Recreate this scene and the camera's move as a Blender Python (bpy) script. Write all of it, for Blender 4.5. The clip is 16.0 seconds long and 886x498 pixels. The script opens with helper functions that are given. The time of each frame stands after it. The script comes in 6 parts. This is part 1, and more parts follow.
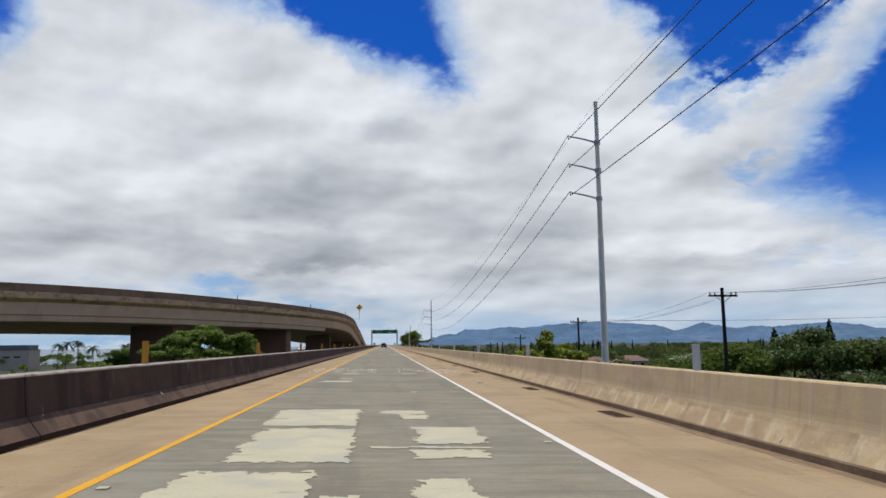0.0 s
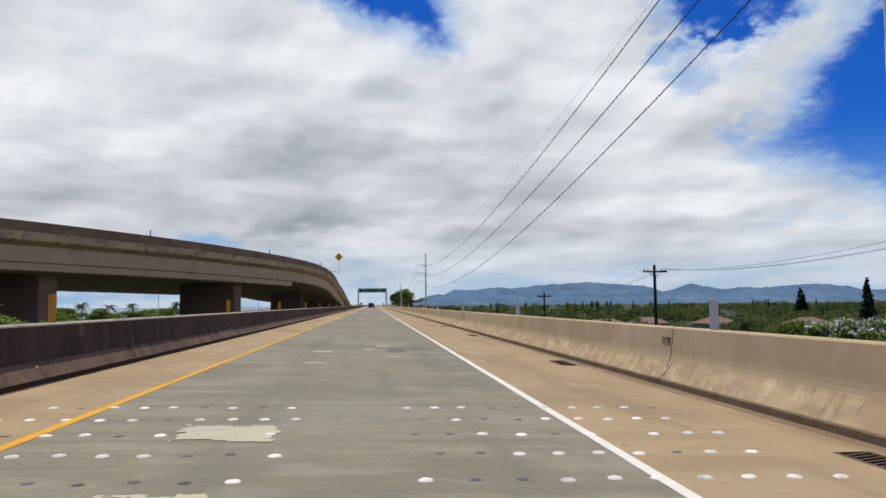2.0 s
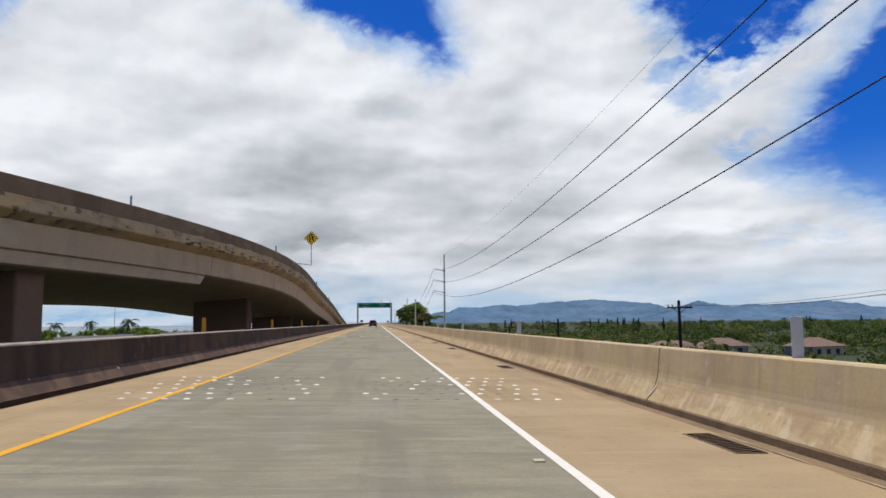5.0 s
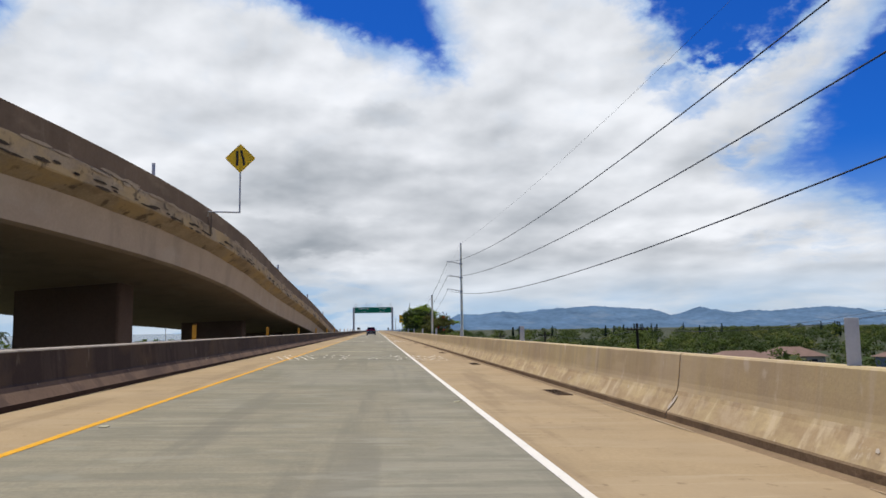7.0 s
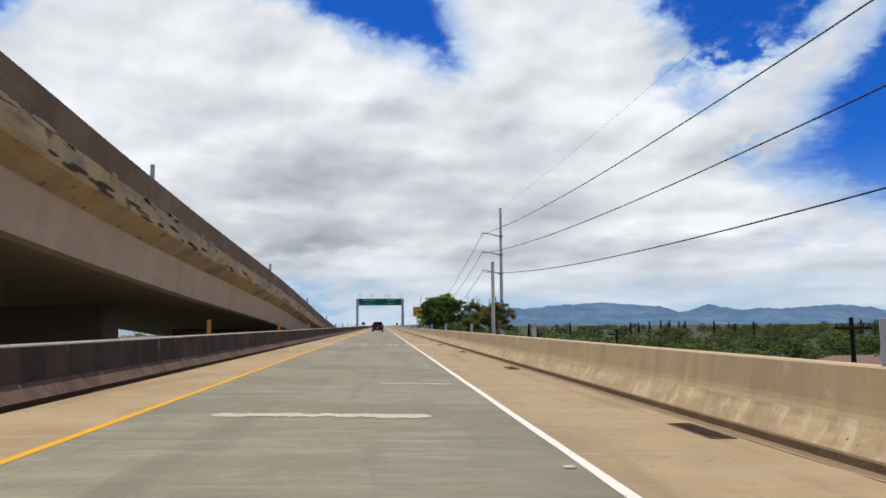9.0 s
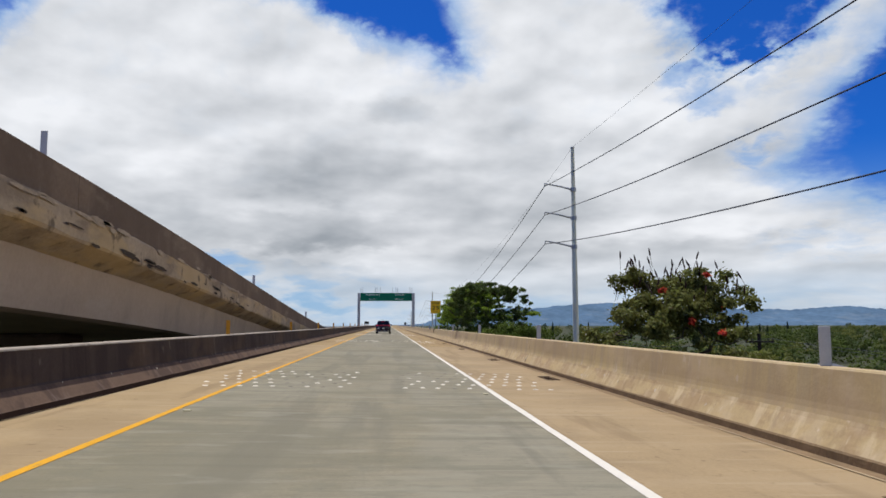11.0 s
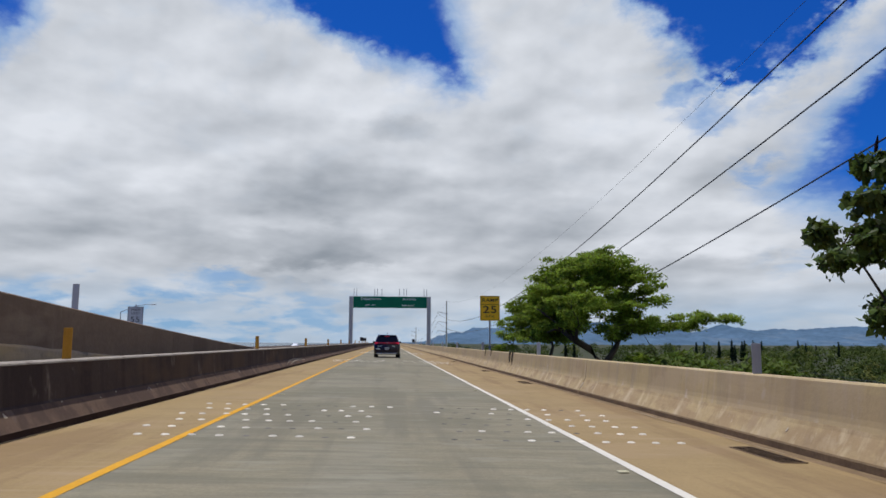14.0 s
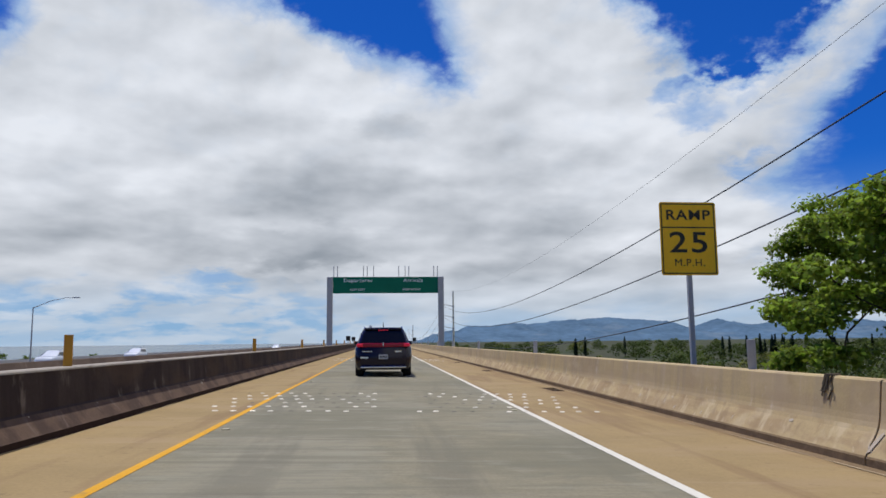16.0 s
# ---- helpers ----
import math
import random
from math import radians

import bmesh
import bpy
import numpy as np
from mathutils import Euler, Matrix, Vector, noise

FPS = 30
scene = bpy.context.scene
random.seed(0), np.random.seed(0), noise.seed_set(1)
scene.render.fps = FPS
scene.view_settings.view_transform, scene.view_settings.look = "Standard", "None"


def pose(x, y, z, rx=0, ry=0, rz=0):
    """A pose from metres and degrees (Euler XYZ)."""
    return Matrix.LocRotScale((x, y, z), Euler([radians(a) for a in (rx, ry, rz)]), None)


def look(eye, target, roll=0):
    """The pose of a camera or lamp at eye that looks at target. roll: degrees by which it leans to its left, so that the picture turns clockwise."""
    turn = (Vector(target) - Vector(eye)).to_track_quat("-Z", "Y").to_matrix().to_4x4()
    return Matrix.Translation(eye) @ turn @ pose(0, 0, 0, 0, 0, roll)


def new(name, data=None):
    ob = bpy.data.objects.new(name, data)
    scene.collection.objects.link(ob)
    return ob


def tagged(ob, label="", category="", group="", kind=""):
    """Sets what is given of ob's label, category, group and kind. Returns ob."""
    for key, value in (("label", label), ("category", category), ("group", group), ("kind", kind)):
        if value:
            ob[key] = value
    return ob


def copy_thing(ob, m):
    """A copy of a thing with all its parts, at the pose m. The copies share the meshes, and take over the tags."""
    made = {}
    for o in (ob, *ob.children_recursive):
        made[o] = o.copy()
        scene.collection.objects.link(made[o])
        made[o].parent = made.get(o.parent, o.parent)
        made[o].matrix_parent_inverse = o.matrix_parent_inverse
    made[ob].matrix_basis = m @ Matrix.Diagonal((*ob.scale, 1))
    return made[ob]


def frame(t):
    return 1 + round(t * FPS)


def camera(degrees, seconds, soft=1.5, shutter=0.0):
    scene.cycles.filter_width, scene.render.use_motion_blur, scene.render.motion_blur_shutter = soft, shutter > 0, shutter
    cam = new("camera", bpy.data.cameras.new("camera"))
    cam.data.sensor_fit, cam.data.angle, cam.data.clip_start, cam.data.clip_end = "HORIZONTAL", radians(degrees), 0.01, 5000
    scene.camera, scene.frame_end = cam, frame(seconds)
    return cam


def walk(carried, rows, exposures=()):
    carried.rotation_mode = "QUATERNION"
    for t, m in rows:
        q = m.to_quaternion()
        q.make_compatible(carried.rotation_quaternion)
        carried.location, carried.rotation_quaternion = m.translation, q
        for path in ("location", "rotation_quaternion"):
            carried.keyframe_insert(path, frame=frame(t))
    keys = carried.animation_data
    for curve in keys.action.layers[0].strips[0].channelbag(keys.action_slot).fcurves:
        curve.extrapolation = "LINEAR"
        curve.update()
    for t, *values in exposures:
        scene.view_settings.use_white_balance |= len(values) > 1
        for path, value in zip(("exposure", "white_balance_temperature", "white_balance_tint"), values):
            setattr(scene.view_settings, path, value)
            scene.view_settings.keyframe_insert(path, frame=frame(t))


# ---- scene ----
cam = camera(61.4, 16.0, 1.6)
PATH = [
    (0, (-0.225, -0.723, 1.283), (-0.068, 1.255, 1.535), -0.66),
    (0.5, (-0.134, 6.785, 1.218), (0.034, 8.765, 1.446), -0.81),
    (1, (-0.111, 14.116, 1.251), (0.075, 16.098, 1.449), -0.57),
    (1.5, (0.019, 21.552, 1.236), (0.202, 23.536, 1.409), -0.31),
    (2, (0.103, 29.018, 1.200), (0.290, 31.004, 1.347), -0.52),
    (2.5, (0.255, 36.579, 1.214), (0.446, 38.565, 1.351), -0.92),
    (3, (0.389, 44.334, 1.232), (0.572, 46.320, 1.377), -0.78),
    (3.5, (0.397, 52.064, 1.153), (0.580, 54.050, 1.307), -0.14),
    (4, (0.461, 59.926, 1.178), (0.639, 61.910, 1.361), -0.53),
    (6.5, (0.497, 98.987, 1.230), (0.674, 100.969, 1.434), -0.57),
    (7, (0.575, 106.575, 1.186), (0.755, 108.556, 1.399), -0.80),
    (7.5, (0.566, 113.949, 1.224), (0.742, 115.930, 1.434), -0.99),
    (8, (0.546, 121.545, 1.238), (0.715, 123.527, 1.449), -0.71),
    (8.5, (0.434, 129.325, 1.198), (0.600, 131.308, 1.401), -0.50),
    (11, (0.11, 166.26, 1.261), (0.257, 168.244, 1.462), -0.1),
    (11.5, (0.145, 173.738, 1.194), (0.291, 175.721, 1.414), -0.42),
    (12, (-0.002, 180.854, 1.189), (0.144, 182.836, 1.412), -0.0),
    (12.5, (-0.114, 187.869, 1.229), (0.03, 189.851, 1.456), 0.3),
    (13, (-0.092, 194.749, 1.267), (0.046, 196.729, 1.515), -0.13),
    (13.5, (-0.308, 201.706, 1.212), (-0.17, 203.683, 1.478), 0.4),
    (14, (-0.364, 209.239, 1.226), (-0.221, 211.219, 1.474), 0.3),
    (14.5, (-0.356, 216.810, 1.284), (-0.211, 218.791, 1.518), -0.06),
    (15, (-0.437, 224.465, 1.231), (-0.277, 226.444, 1.471), -0.6),
    (15.5, (-0.464, 231.886, 1.223), (-0.3, 233.864, 1.464), -0.7),
    (16, (-0.483, 239.459, 1.263), (-0.321, 241.437, 1.507), -0.6),
]
EXPOSURES = [(0, -0.17, 6200, 10), (2, -0.11, 6300, 10), (3, -0.06, 6350, 10), (7, -0.02, 6290, 10), (8.5, 0.02, 6300, 10), (11, -0.07, 6330, 10), (11.5, -0.16, 6300, 10), (12.5, -0.24, 6180, 10), (13.5, -0.31, 6130, 10), (15.5, -0.17, 6150, 10), (16, -0.20, 6130, 10)]
walk(cam, [(t, look(eye, aim, roll)) for t, eye, aim, roll in PATH], EXPOSURES)

# ---- world, sun ----
SUN_EL, SUN_AZ = 77.0, -48.0          # degrees; azimuth from +y towards +x
world = bpy.data.worlds.new("world")
scene.world = world
world.use_nodes = True
wn, wl = world.node_tree.nodes, world.node_tree.links
wn.clear()


def wmath(op, a, b=None, c=None):
    n = wn.new("ShaderNodeMath")
    n.operation = op
    for i, v in enumerate((a, b, c)):
        if v is None:
            continue
        if isinstance(v, (int, float)):
            n.inputs[i].default_value = v
        else:
            wl.new(v, n.inputs[i])
    return n.outputs[0]


def wrange(v, a, b, c=0.0, d=1.0, smooth=True):
    n = wn.new("ShaderNodeMapRange")
    n.interpolation_type = "SMOOTHSTEP" if smooth else "LINEAR"
    wl.new(v, n.inputs[0])
    for i, val in enumerate((a, b, c, d)):
        n.inputs[i + 1].default_value = val
    return n.outputs[0]


def wnoise(vec, scale, detail=5, rough=0.55, distort=0.0):
    n = wn.new("ShaderNodeTexNoise")
    n.inputs["Scale"].default_value, n.inputs["Detail"].default_value = scale, detail
    n.inputs["Roughness"].default_value, n.inputs["Distortion"].default_value = rough, distort
    wl.new(vec, n.inputs["Vector"])
    return n.outputs["Fac"]


def wmix(fac, a, b):
    n = wn.new("ShaderNodeMix")
    n.data_type = "RGBA"
    wl.new(fac, n.inputs[0])
    for s, v in ((6, a), (7, b)):
        if isinstance(v, tuple):
            n.inputs[s].default_value = (*v, 1)
        else:
            wl.new(v, n.inputs[s])
    return n.outputs[2]


coord = wn.new("ShaderNodeTexCoord").outputs["Generated"]
sep = wn.new("ShaderNodeSeparateXYZ")
wl.new(coord, sep.inputs[0])
dx, dy, dz = sep.outputs
azim = wmath("MULTIPLY", wmath("ARCTAN2", dx, dy), 57.2958)
elev = wmath("MULTIPLY", wmath("ARCSINE", dz), 57.2958)
# cloud pattern: wide and low, closing up towards the horizon
high = wmath("MULTIPLY", wmath("LOGARITHM", wmath("ADD", wmath("MAXIMUM", elev, -3.0), 12.0), 2.71828), 5.0)
comb = wn.new("ShaderNodeCombineXYZ")
wl.new(wmath("MULTIPLY", azim, 0.1), comb.inputs[0])
wl.new(high, comb.inputs[1])
layer = comb.outputs[0]


def wsum(*terms):
    total = terms[0]
    for v in terms[1:]:
        total = wmath("ADD", total, v)
    return total


def wscaled(v, k, o=0.0):
    return wmath("MULTIPLY_ADD", v, k, o)


# ragged outline, in degrees: broad lobes, then puffs on puffs
lobes = wscaled(wnoise(layer, 1.9, 3, 0.5), 7.0, -3.5)
puff = wscaled(wmath("ABSOLUTE", wscaled(wnoise(layer, 5.5, 4, 0.55), 2.0, -1.0)), -2.6, 0.45)
shred = wscaled(wnoise(layer, 11.0, 5, 0.62, 0.5), 2.2, -1.1)
lay_a = wsum(azim, wscaled(wnoise(layer, 3.0, 5, 0.55), 4.4, -2.2))
lay_e = wsum(elev, wscaled(wnoise(layer, 3.6, 5, 0.55), 3.2, -1.6))


def side(a0, e0, na, ne):
    """Degrees on the inner side of a line through one direction; (na, ne) points inwards."""
    k = math.hypot(na, ne)
    return wsum(wscaled(azim, na / k, -(a0 * na + e0 * ne) / k), wscaled(elev, ne / k))


def area(*sides):
    d = sides[0]
    for s in sides[1:]:
        n = wn.new("ShaderNodeMath")
        n.operation = "SMOOTH_MIN"
        wl.new(d, n.inputs[0])
        wl.new(s, n.inputs[1])
        n.inputs[2].default_value = 0.7
        d = n.outputs[0]
    return d


def oval(a0, e0, ra, re, lean=0.0):
    """1 in the middle of a soft oval round one direction, 0 outside it."""
    v = wscaled(lay_e, 1.0, -e0)
    u = wsum(wscaled(lay_a, 1.0, -a0), wscaled(v, lean))
    r = wsum(wmath("POWER", wmath("ABSOLUTE", wscaled(u, 1 / ra)), 2.0), wmath("POWER", wmath("ABSOLUTE", wscaled(v, 1 / re)), 2.0))
    return wrange(r, 0.0, 1.7, 1.0, 0.0)


# open sky: a wedge ahead, a corner, a mottled field and a wide clear stretch
wedge = area(side(2.7, 20.1, 0.345, 1.0), side(6.3, 20.5, -1.0, -0.27), side(4.5, 19.5, 0.0, 1.0))
corner_ = wsum(area(side(-27.2, 18.9, -1.0, 0.95), side(-25.4, 20.0, -1.0, 0.0)), -0.4)
mottled = wsum(wscaled(area(side(22.1, 20.0, 1.0, 0.84), side(27.0, 17.5, -0.1, 1.0), side(31.3, 18.6, -1.0, 1.0)), 1.3), wscaled(wnoise(layer, 3.4, 4, 0.6), 9.0, -5.3))
open_right = area(side(28.2, 10.4, 1.0, -0.8), side(32.7, 16.9, 1.0, -0.87), side(29.6, 10.0, 0.5, 1.0), side(47.0, 12.0, -1.0, 0.0))
holes = wmath("MAXIMUM", wscaled(oval(23.1, 18.1, 2.8, 1.1), 4.0, -3.7), wscaled(oval(24.2, 16.2, 2.6, 1.8), 4.0, -3.9))
blue_d = wedge
for d_ in (corner_, mottled, open_right, holes):
    blue_d = wmath("MAXIMUM", blue_d, d_)
ragged = wsum(wscaled(lobes, 0.40), wscaled(puff, 0.50), wscaled(shred, 0.20))
softness = wrange(wnoise(layer, 1.1, 3, 0.5), 0.35, 0.65, 1.2, 3.0)
clear = wrange(wmath("DIVIDE", wsum(blue_d, ragged), softness), -1.0, 1.0)
# thin veils round the openings
veil = wmath("MULTIPLY", wmath("MAXIMUM", oval(27.6, 12.0, 2.6, 1.7), wmath("MAXIMUM", wscaled(oval(27.0, 18.5, 6.0, 3.0), 0.5), wscaled(oval(31.5, 5.6, 4.5, 1.4), 0.55))), wrange(wnoise(layer, 5.0, 5, 0.6, 0.4), 0.35, 0.70, 0.0, 0.62))
# pale open strip above the horizon with small flat clouds in it
strip = wmath("MULTIPLY", oval(-17.0, 1.3, 19.0, 3.0), wrange(wnoise(layer, 2.6, 5, 0.55, 0.2), 0.36, 0.56, 1.0, 0.12))
strip = wmath("MAXIMUM", strip, wscaled(oval(-12.0, 4.6, 2.2, 0.8), 0.8))
strip = wmath("MAXIMUM", strip, wmath("MULTIPLY", wrange(wnoise(layer, 0.9, 5, 0.6, 0.3), 0.42, 0.62), wrange(elev, 0.5, 4.5, 0.55, 0.0)))
# the sun stands in open sky: the cover breaks up overhead
overhead = wmath("MULTIPLY", wrange(elev, 27.0, 40.0), wrange(wnoise(layer, 0.8, 5, 0.6), 0.30, 0.46))
clear = wmath("MAXIMUM", wmath("MAXIMUM", clear, overhead), wmath("MAXIMUM", veil, strip))
cloud = wmath("SUBTRACT", 1.0, clear)
# grey undersides and lit tops
lump = wnoise(layer, 1.25, 4, 0.42)
shift = wn.new("ShaderNodeVectorMath")
shift.operation = "ADD"
wl.new(layer, shift.inputs[0])
shift.inputs[1].default_value = (-0.05, 0.13, 0.0)
rim = wmath("SUBTRACT", lump, wnoise(shift.outputs[0], 1.25, 4, 0.42))
wool = wnoise(layer, 3.6, 4, 0.45, 0.2)
crisp = wmath("SUBTRACT", puff, wscaled(wmath("ABSOLUTE", wscaled(wnoise(shift.outputs[0], 5.5, 4, 0.55), 2.0, -1.0)), -2.6, 0.45))
shade = wsum(wmath("MULTIPLY", wscaled(lump, 1.05, -0.47), wrange(elev, 9.0, 19.0, 1.0, 0.55)), wrange(elev, 9.0, 19.0, 0.60, 0.70), wscaled(rim, 1.4), wscaled(crisp, 0.010), wscaled(wool, 0.24), wrange(elev, 18.0, 40.0, 0.0, 0.45))
for a_, e_, ra_, re_, amt in ((-5.6, 7.2, 7.5, 1.7, -0.34), (0.9, 16.3, 2.8, 1.1, -0.22), (-15.0, 8.2, 13.0, 3.6, -0.20), (9.0, 8.6, 9.0, 3.0, -0.22), (-3.0, 11.5, 9.0, 2.4, -0.16), (17.0, 5.2, 14.0, 1.0, -0.14), (26.0, 3.6, 12.0, 0.8, -0.10), (12.0, 13.0, 6.0, 2.4, -0.10),
                               (-2.0, 18.2, 11.0, 1.6, 0.14), (17.0, 16.5, 7.0, 4.0, 0.20), (25.0, 8.2, 9.0, 2.0, 0.24), (-21.0, 13.0, 8.0, 5.0, 0.16), (-3.5, 5.1, 6.0, 0.8, 0.20), (9.0, 22.5, 5.0, 3.0, 0.12), (-12.0, 20.5, 9.0, 3.0, 0.06)):
    shade = wsum(shade, wscaled(oval(a_, e_, ra_, re_), amt))
broad = wscaled(wnoise(layer, 0.62, 3, 0.45, 0.3), 1.0, -0.5)
shade = wrange(wsum(shade, wscaled(broad, 0.55)), 0.02, 1.22, 0.0, 1.0, False)
col = wmix(shade, (0.35, 0.378, 0.41), (0.93, 0.935, 0.95))
# lit cloud tops stay white, thin places let the sky through
col = wmix(wmath("MULTIPLY", wrange(wnoise(layer, 2.3, 5, 0.55, 0.4), 0.50, 0.72, 0.0, 0.30), wrange(elev, 5.0, 22.0)), col, (0.66, 0.735, 0.83))
col = wmix(wrange(elev, 0.0, 6.0, 0.60, 0.0), col, (0.52, 0.635, 0.75))

sky = wn.new("ShaderNodeTexSky")
sky.sky_type, sky.sun_disc = "NISHITA", False
sky.sun_elevation, sky.sun_rotation = radians(SUN_EL), radians(SUN_AZ)
sky.air_density, sky.dust_density, sky.ozone_density = 1.0, 0.4, 3.0
tint = wn.new("ShaderNodeMix")
tint.data_type, tint.blend_type = "RGBA", "MULTIPLY"
tint.inputs[0].default_value = 1.0
wl.new(sky.outputs[0], tint.inputs[6])
tint.inputs[7].default_value = (0.0085, 0.040, 0.108, 1)
azure = wmix(wrange(cloud, 0.0, 0.45, 0.0, 0.75), tint.outputs[2], (0.17, 0.43, 0.80))
haze = wmix(wrange(elev, 0.5, 13.0, 0.9, 0.0), azure, (0.34, 0.535, 0.745))
final = wmix(cloud, haze, col)
bg = wn.new("ShaderNodeBackground")
wl.new(final, bg.inputs[0])
bg.inputs[1].default_value = 1.0
out = wn.new("ShaderNodeOutputWorld")
wl.new(bg.outputs[0], out.inputs[0])

lamp = bpy.data.lights.new("sun", "SUN")
lamp.energy, lamp.angle, lamp.color = 4.5, radians(0.53), (1.0, 0.95, 0.87)
sun = new("sun", lamp)
se, sa = radians(SUN_EL), radians(SUN_AZ)
sun.matrix_world = look((0, 0, 60), Vector((0, 0, 60)) - 50 * Vector((math.sin(sa) * math.cos(se), math.cos(sa) * math.cos(se), math.sin(se))))

# ---- materials ----


def material(name, base, rough=0.8, metal=0.0, var=0.25, scale=3.0, fine_scale=40.0, bump=0.15, stains=(), stretch=(1, 1, 1), island=0.0, rand=0.0, spec=0.12):
    """A surface with variation at two scales. stains: (colour, scale, threshold, stretch xyz, amount) rows."""
    m = bpy.data.materials.new(name)
    m.use_nodes = True
    nt = m.node_tree
    n, l = nt.nodes, nt.links
    b = n["Principled BSDF"]
    b.inputs["Roughness"].default_value, b.inputs["Metallic"].default_value = rough, metal
    b.inputs["Specular IOR Level"].default_value = spec
    geo = n.new("ShaderNodeNewGeometry")

    def scaled(s):
        v = n.new("ShaderNodeVectorMath")
        v.operation = "MULTIPLY"
        l.new(geo.outputs["Position"], v.inputs[0])
        v.inputs[1].default_value = s
        return v.outputs[0]

    def noise_tex(vec, sc, det=6):
        t = n.new("ShaderNodeTexNoise")
        t.inputs["Scale"].default_value, t.inputs["Detail"].default_value, t.inputs["Roughness"].default_value = sc, det, 0.6
        l.new(vec, t.inputs["Vector"])
        return t.outputs["Fac"]

    def ranged(v, a, b_, c, d):
        r = n.new("ShaderNodeMapRange")
        l.new(v, r.inputs[0])
        for i, val in enumerate((a, b_, c, d)):
            r.inputs[i + 1].default_value = val
        return r.outputs[0]

    def mixed(fac, a, c, mode="MIX"):
        x = n.new("ShaderNodeMix")
        x.data_type, x.blend_type = "RGBA", mode
        if isinstance(fac, float):
            x.inputs[0].default_value = fac
        else:
            l.new(fac, x.inputs[0])
        for s, v in ((6, a), (7, c)):
            if isinstance(v, tuple):
                x.inputs[s].default_value = (*v, 1)
            else:
                l.new(v, x.inputs[s])
        return x.outputs[2]

    dark = tuple(c * (1 - var) for c in base)
    light = tuple(min(1, c * (1 + var)) for c in base)
    vec = scaled(stretch)
    coarse = noise_tex(vec, scale)
    grain = noise_tex(scaled((1, 1, 1)), fine_scale, 3)
    c = mixed(ranged(coarse, 0.3, 0.7, 0, 1), dark, light)
    c = mixed(ranged(grain, 0.3, 0.7, 0, 1), mixed(0.5, c, dark), mixed(0.35, c, light))
    for colour, sc, thr, st, amount in stains:
        f = noise_tex(scaled(st), sc)
        c = mixed(ranged(f, thr - 0.04, thr + 0.05, 0, amount), c, colour)
    if island:
        c2 = n.new("ShaderNodeHueSaturation")
        l.new(ranged(geo.outputs["Random Per Island"], 0, 1, 1 - island, 1 + island), c2.inputs["Value"])
        l.new(ranged(geo.outputs["Random Per Island"], 0, 1, 0.485, 0.515), c2.inputs["Hue"])
        l.new(c, c2.inputs["Color"])
        c = c2.outputs[0]
    if rand:
        info = n.new("ShaderNodeObjectInfo")
        c2 = n.new("ShaderNodeHueSaturation")
        l.new(ranged(info.outputs["Random"], 0, 1, 1 - rand, 1 + rand), c2.inputs["Value"])
        l.new(c, c2.inputs["Color"])
        c = c2.outputs[0]
    l.new(c, b.inputs["Base Color"])
    if bump:
        bp = n.new("ShaderNodeBump")
        bp.inputs["Strength"].default_value, bp.inputs["Distance"].default_value = bump, 0.02
        add = n.new("ShaderNodeMath")
        l.new(coarse, add.inputs[0])
        l.new(grain, add.inputs[1])
        l.new(add.outputs[0], bp.inputs["Height"])
        l.new(bp.outputs[0], b.inputs["Normal"])
    return m


def leaf_material(name, base, rough=0.6, glow=0.35, var=0.35, scale=0.8, island=0.38):
    m = material(name, base, rough, var=var, scale=scale, fine_scale=9.0, bump=0.0, island=island, spec=0.15)
    nt = m.node_tree
    n, l = nt.nodes, nt.links
    b, o = n["Principled BSDF"], n["Material Output"]
    tr = n.new("ShaderNodeBsdfTranslucent")
    src = b.inputs["Base Color"].links[0].from_socket
    l.new(src, tr.inputs["Color"])
    mx = n.new("ShaderNodeMixShader")
    mx.inputs[0].default_value = glow
    l.new(b.outputs[0], mx.inputs[1])
    l.new(tr.outputs[0], mx.inputs[2])
    l.new(mx.outputs[0], o.inputs["Surface"])
    return m


def plain(name, base, rough=0.5, metal=0.0, emit=0.0, coat=0.0, spec=0.4):
    m = material(name, base, rough, metal, var=0.10, scale=2.0, fine_scale=30.0, bump=0.02, spec=spec)
    b = m.node_tree.nodes["Principled BSDF"]
    b.inputs["Coat Weight"].default_value = coat
    if emit:
        b.inputs["Emission Color"].default_value, b.inputs["Emission Strength"].default_value = (*base, 1), emit
    return m


M_LANE = material("lane_concrete", (0.246, 0.215, 0.140), 0.85, var=0.24, scale=1.2, fine_scale=30, bump=0.25, stretch=(0.6, 2.5, 1),
                  stains=[((0.255, 0.232, 0.165), 0.5, 0.52, (0.8, 0.25, 1), 0.6), ((0.150, 0.137, 0.095), 1.0, 0.56, (0.22, 3.0, 1), 0.48), ((0.115, 0.105, 0.080), 0.7, 0.57, (1.6, 0.10, 1), 0.36), ((0.168, 0.152, 0.100), 0.45, 0.53, (0.6, 0.7, 1), 0.6), ((0.175, 0.16, 0.115), 2.5, 0.55, (0.5, 6.0, 1), 0.3), ((0.172, 0.160, 0.112), 3.2, 0.56, (0.8, 0.9, 1), 0.35), ((0.29, 0.27, 0.195), 1.3, 0.60, (0.7, 1.6, 1), 0.4), ((0.10, 0.092, 0.07), 14.0, 0.68, (0.5, 1.6, 1), 0.55)])
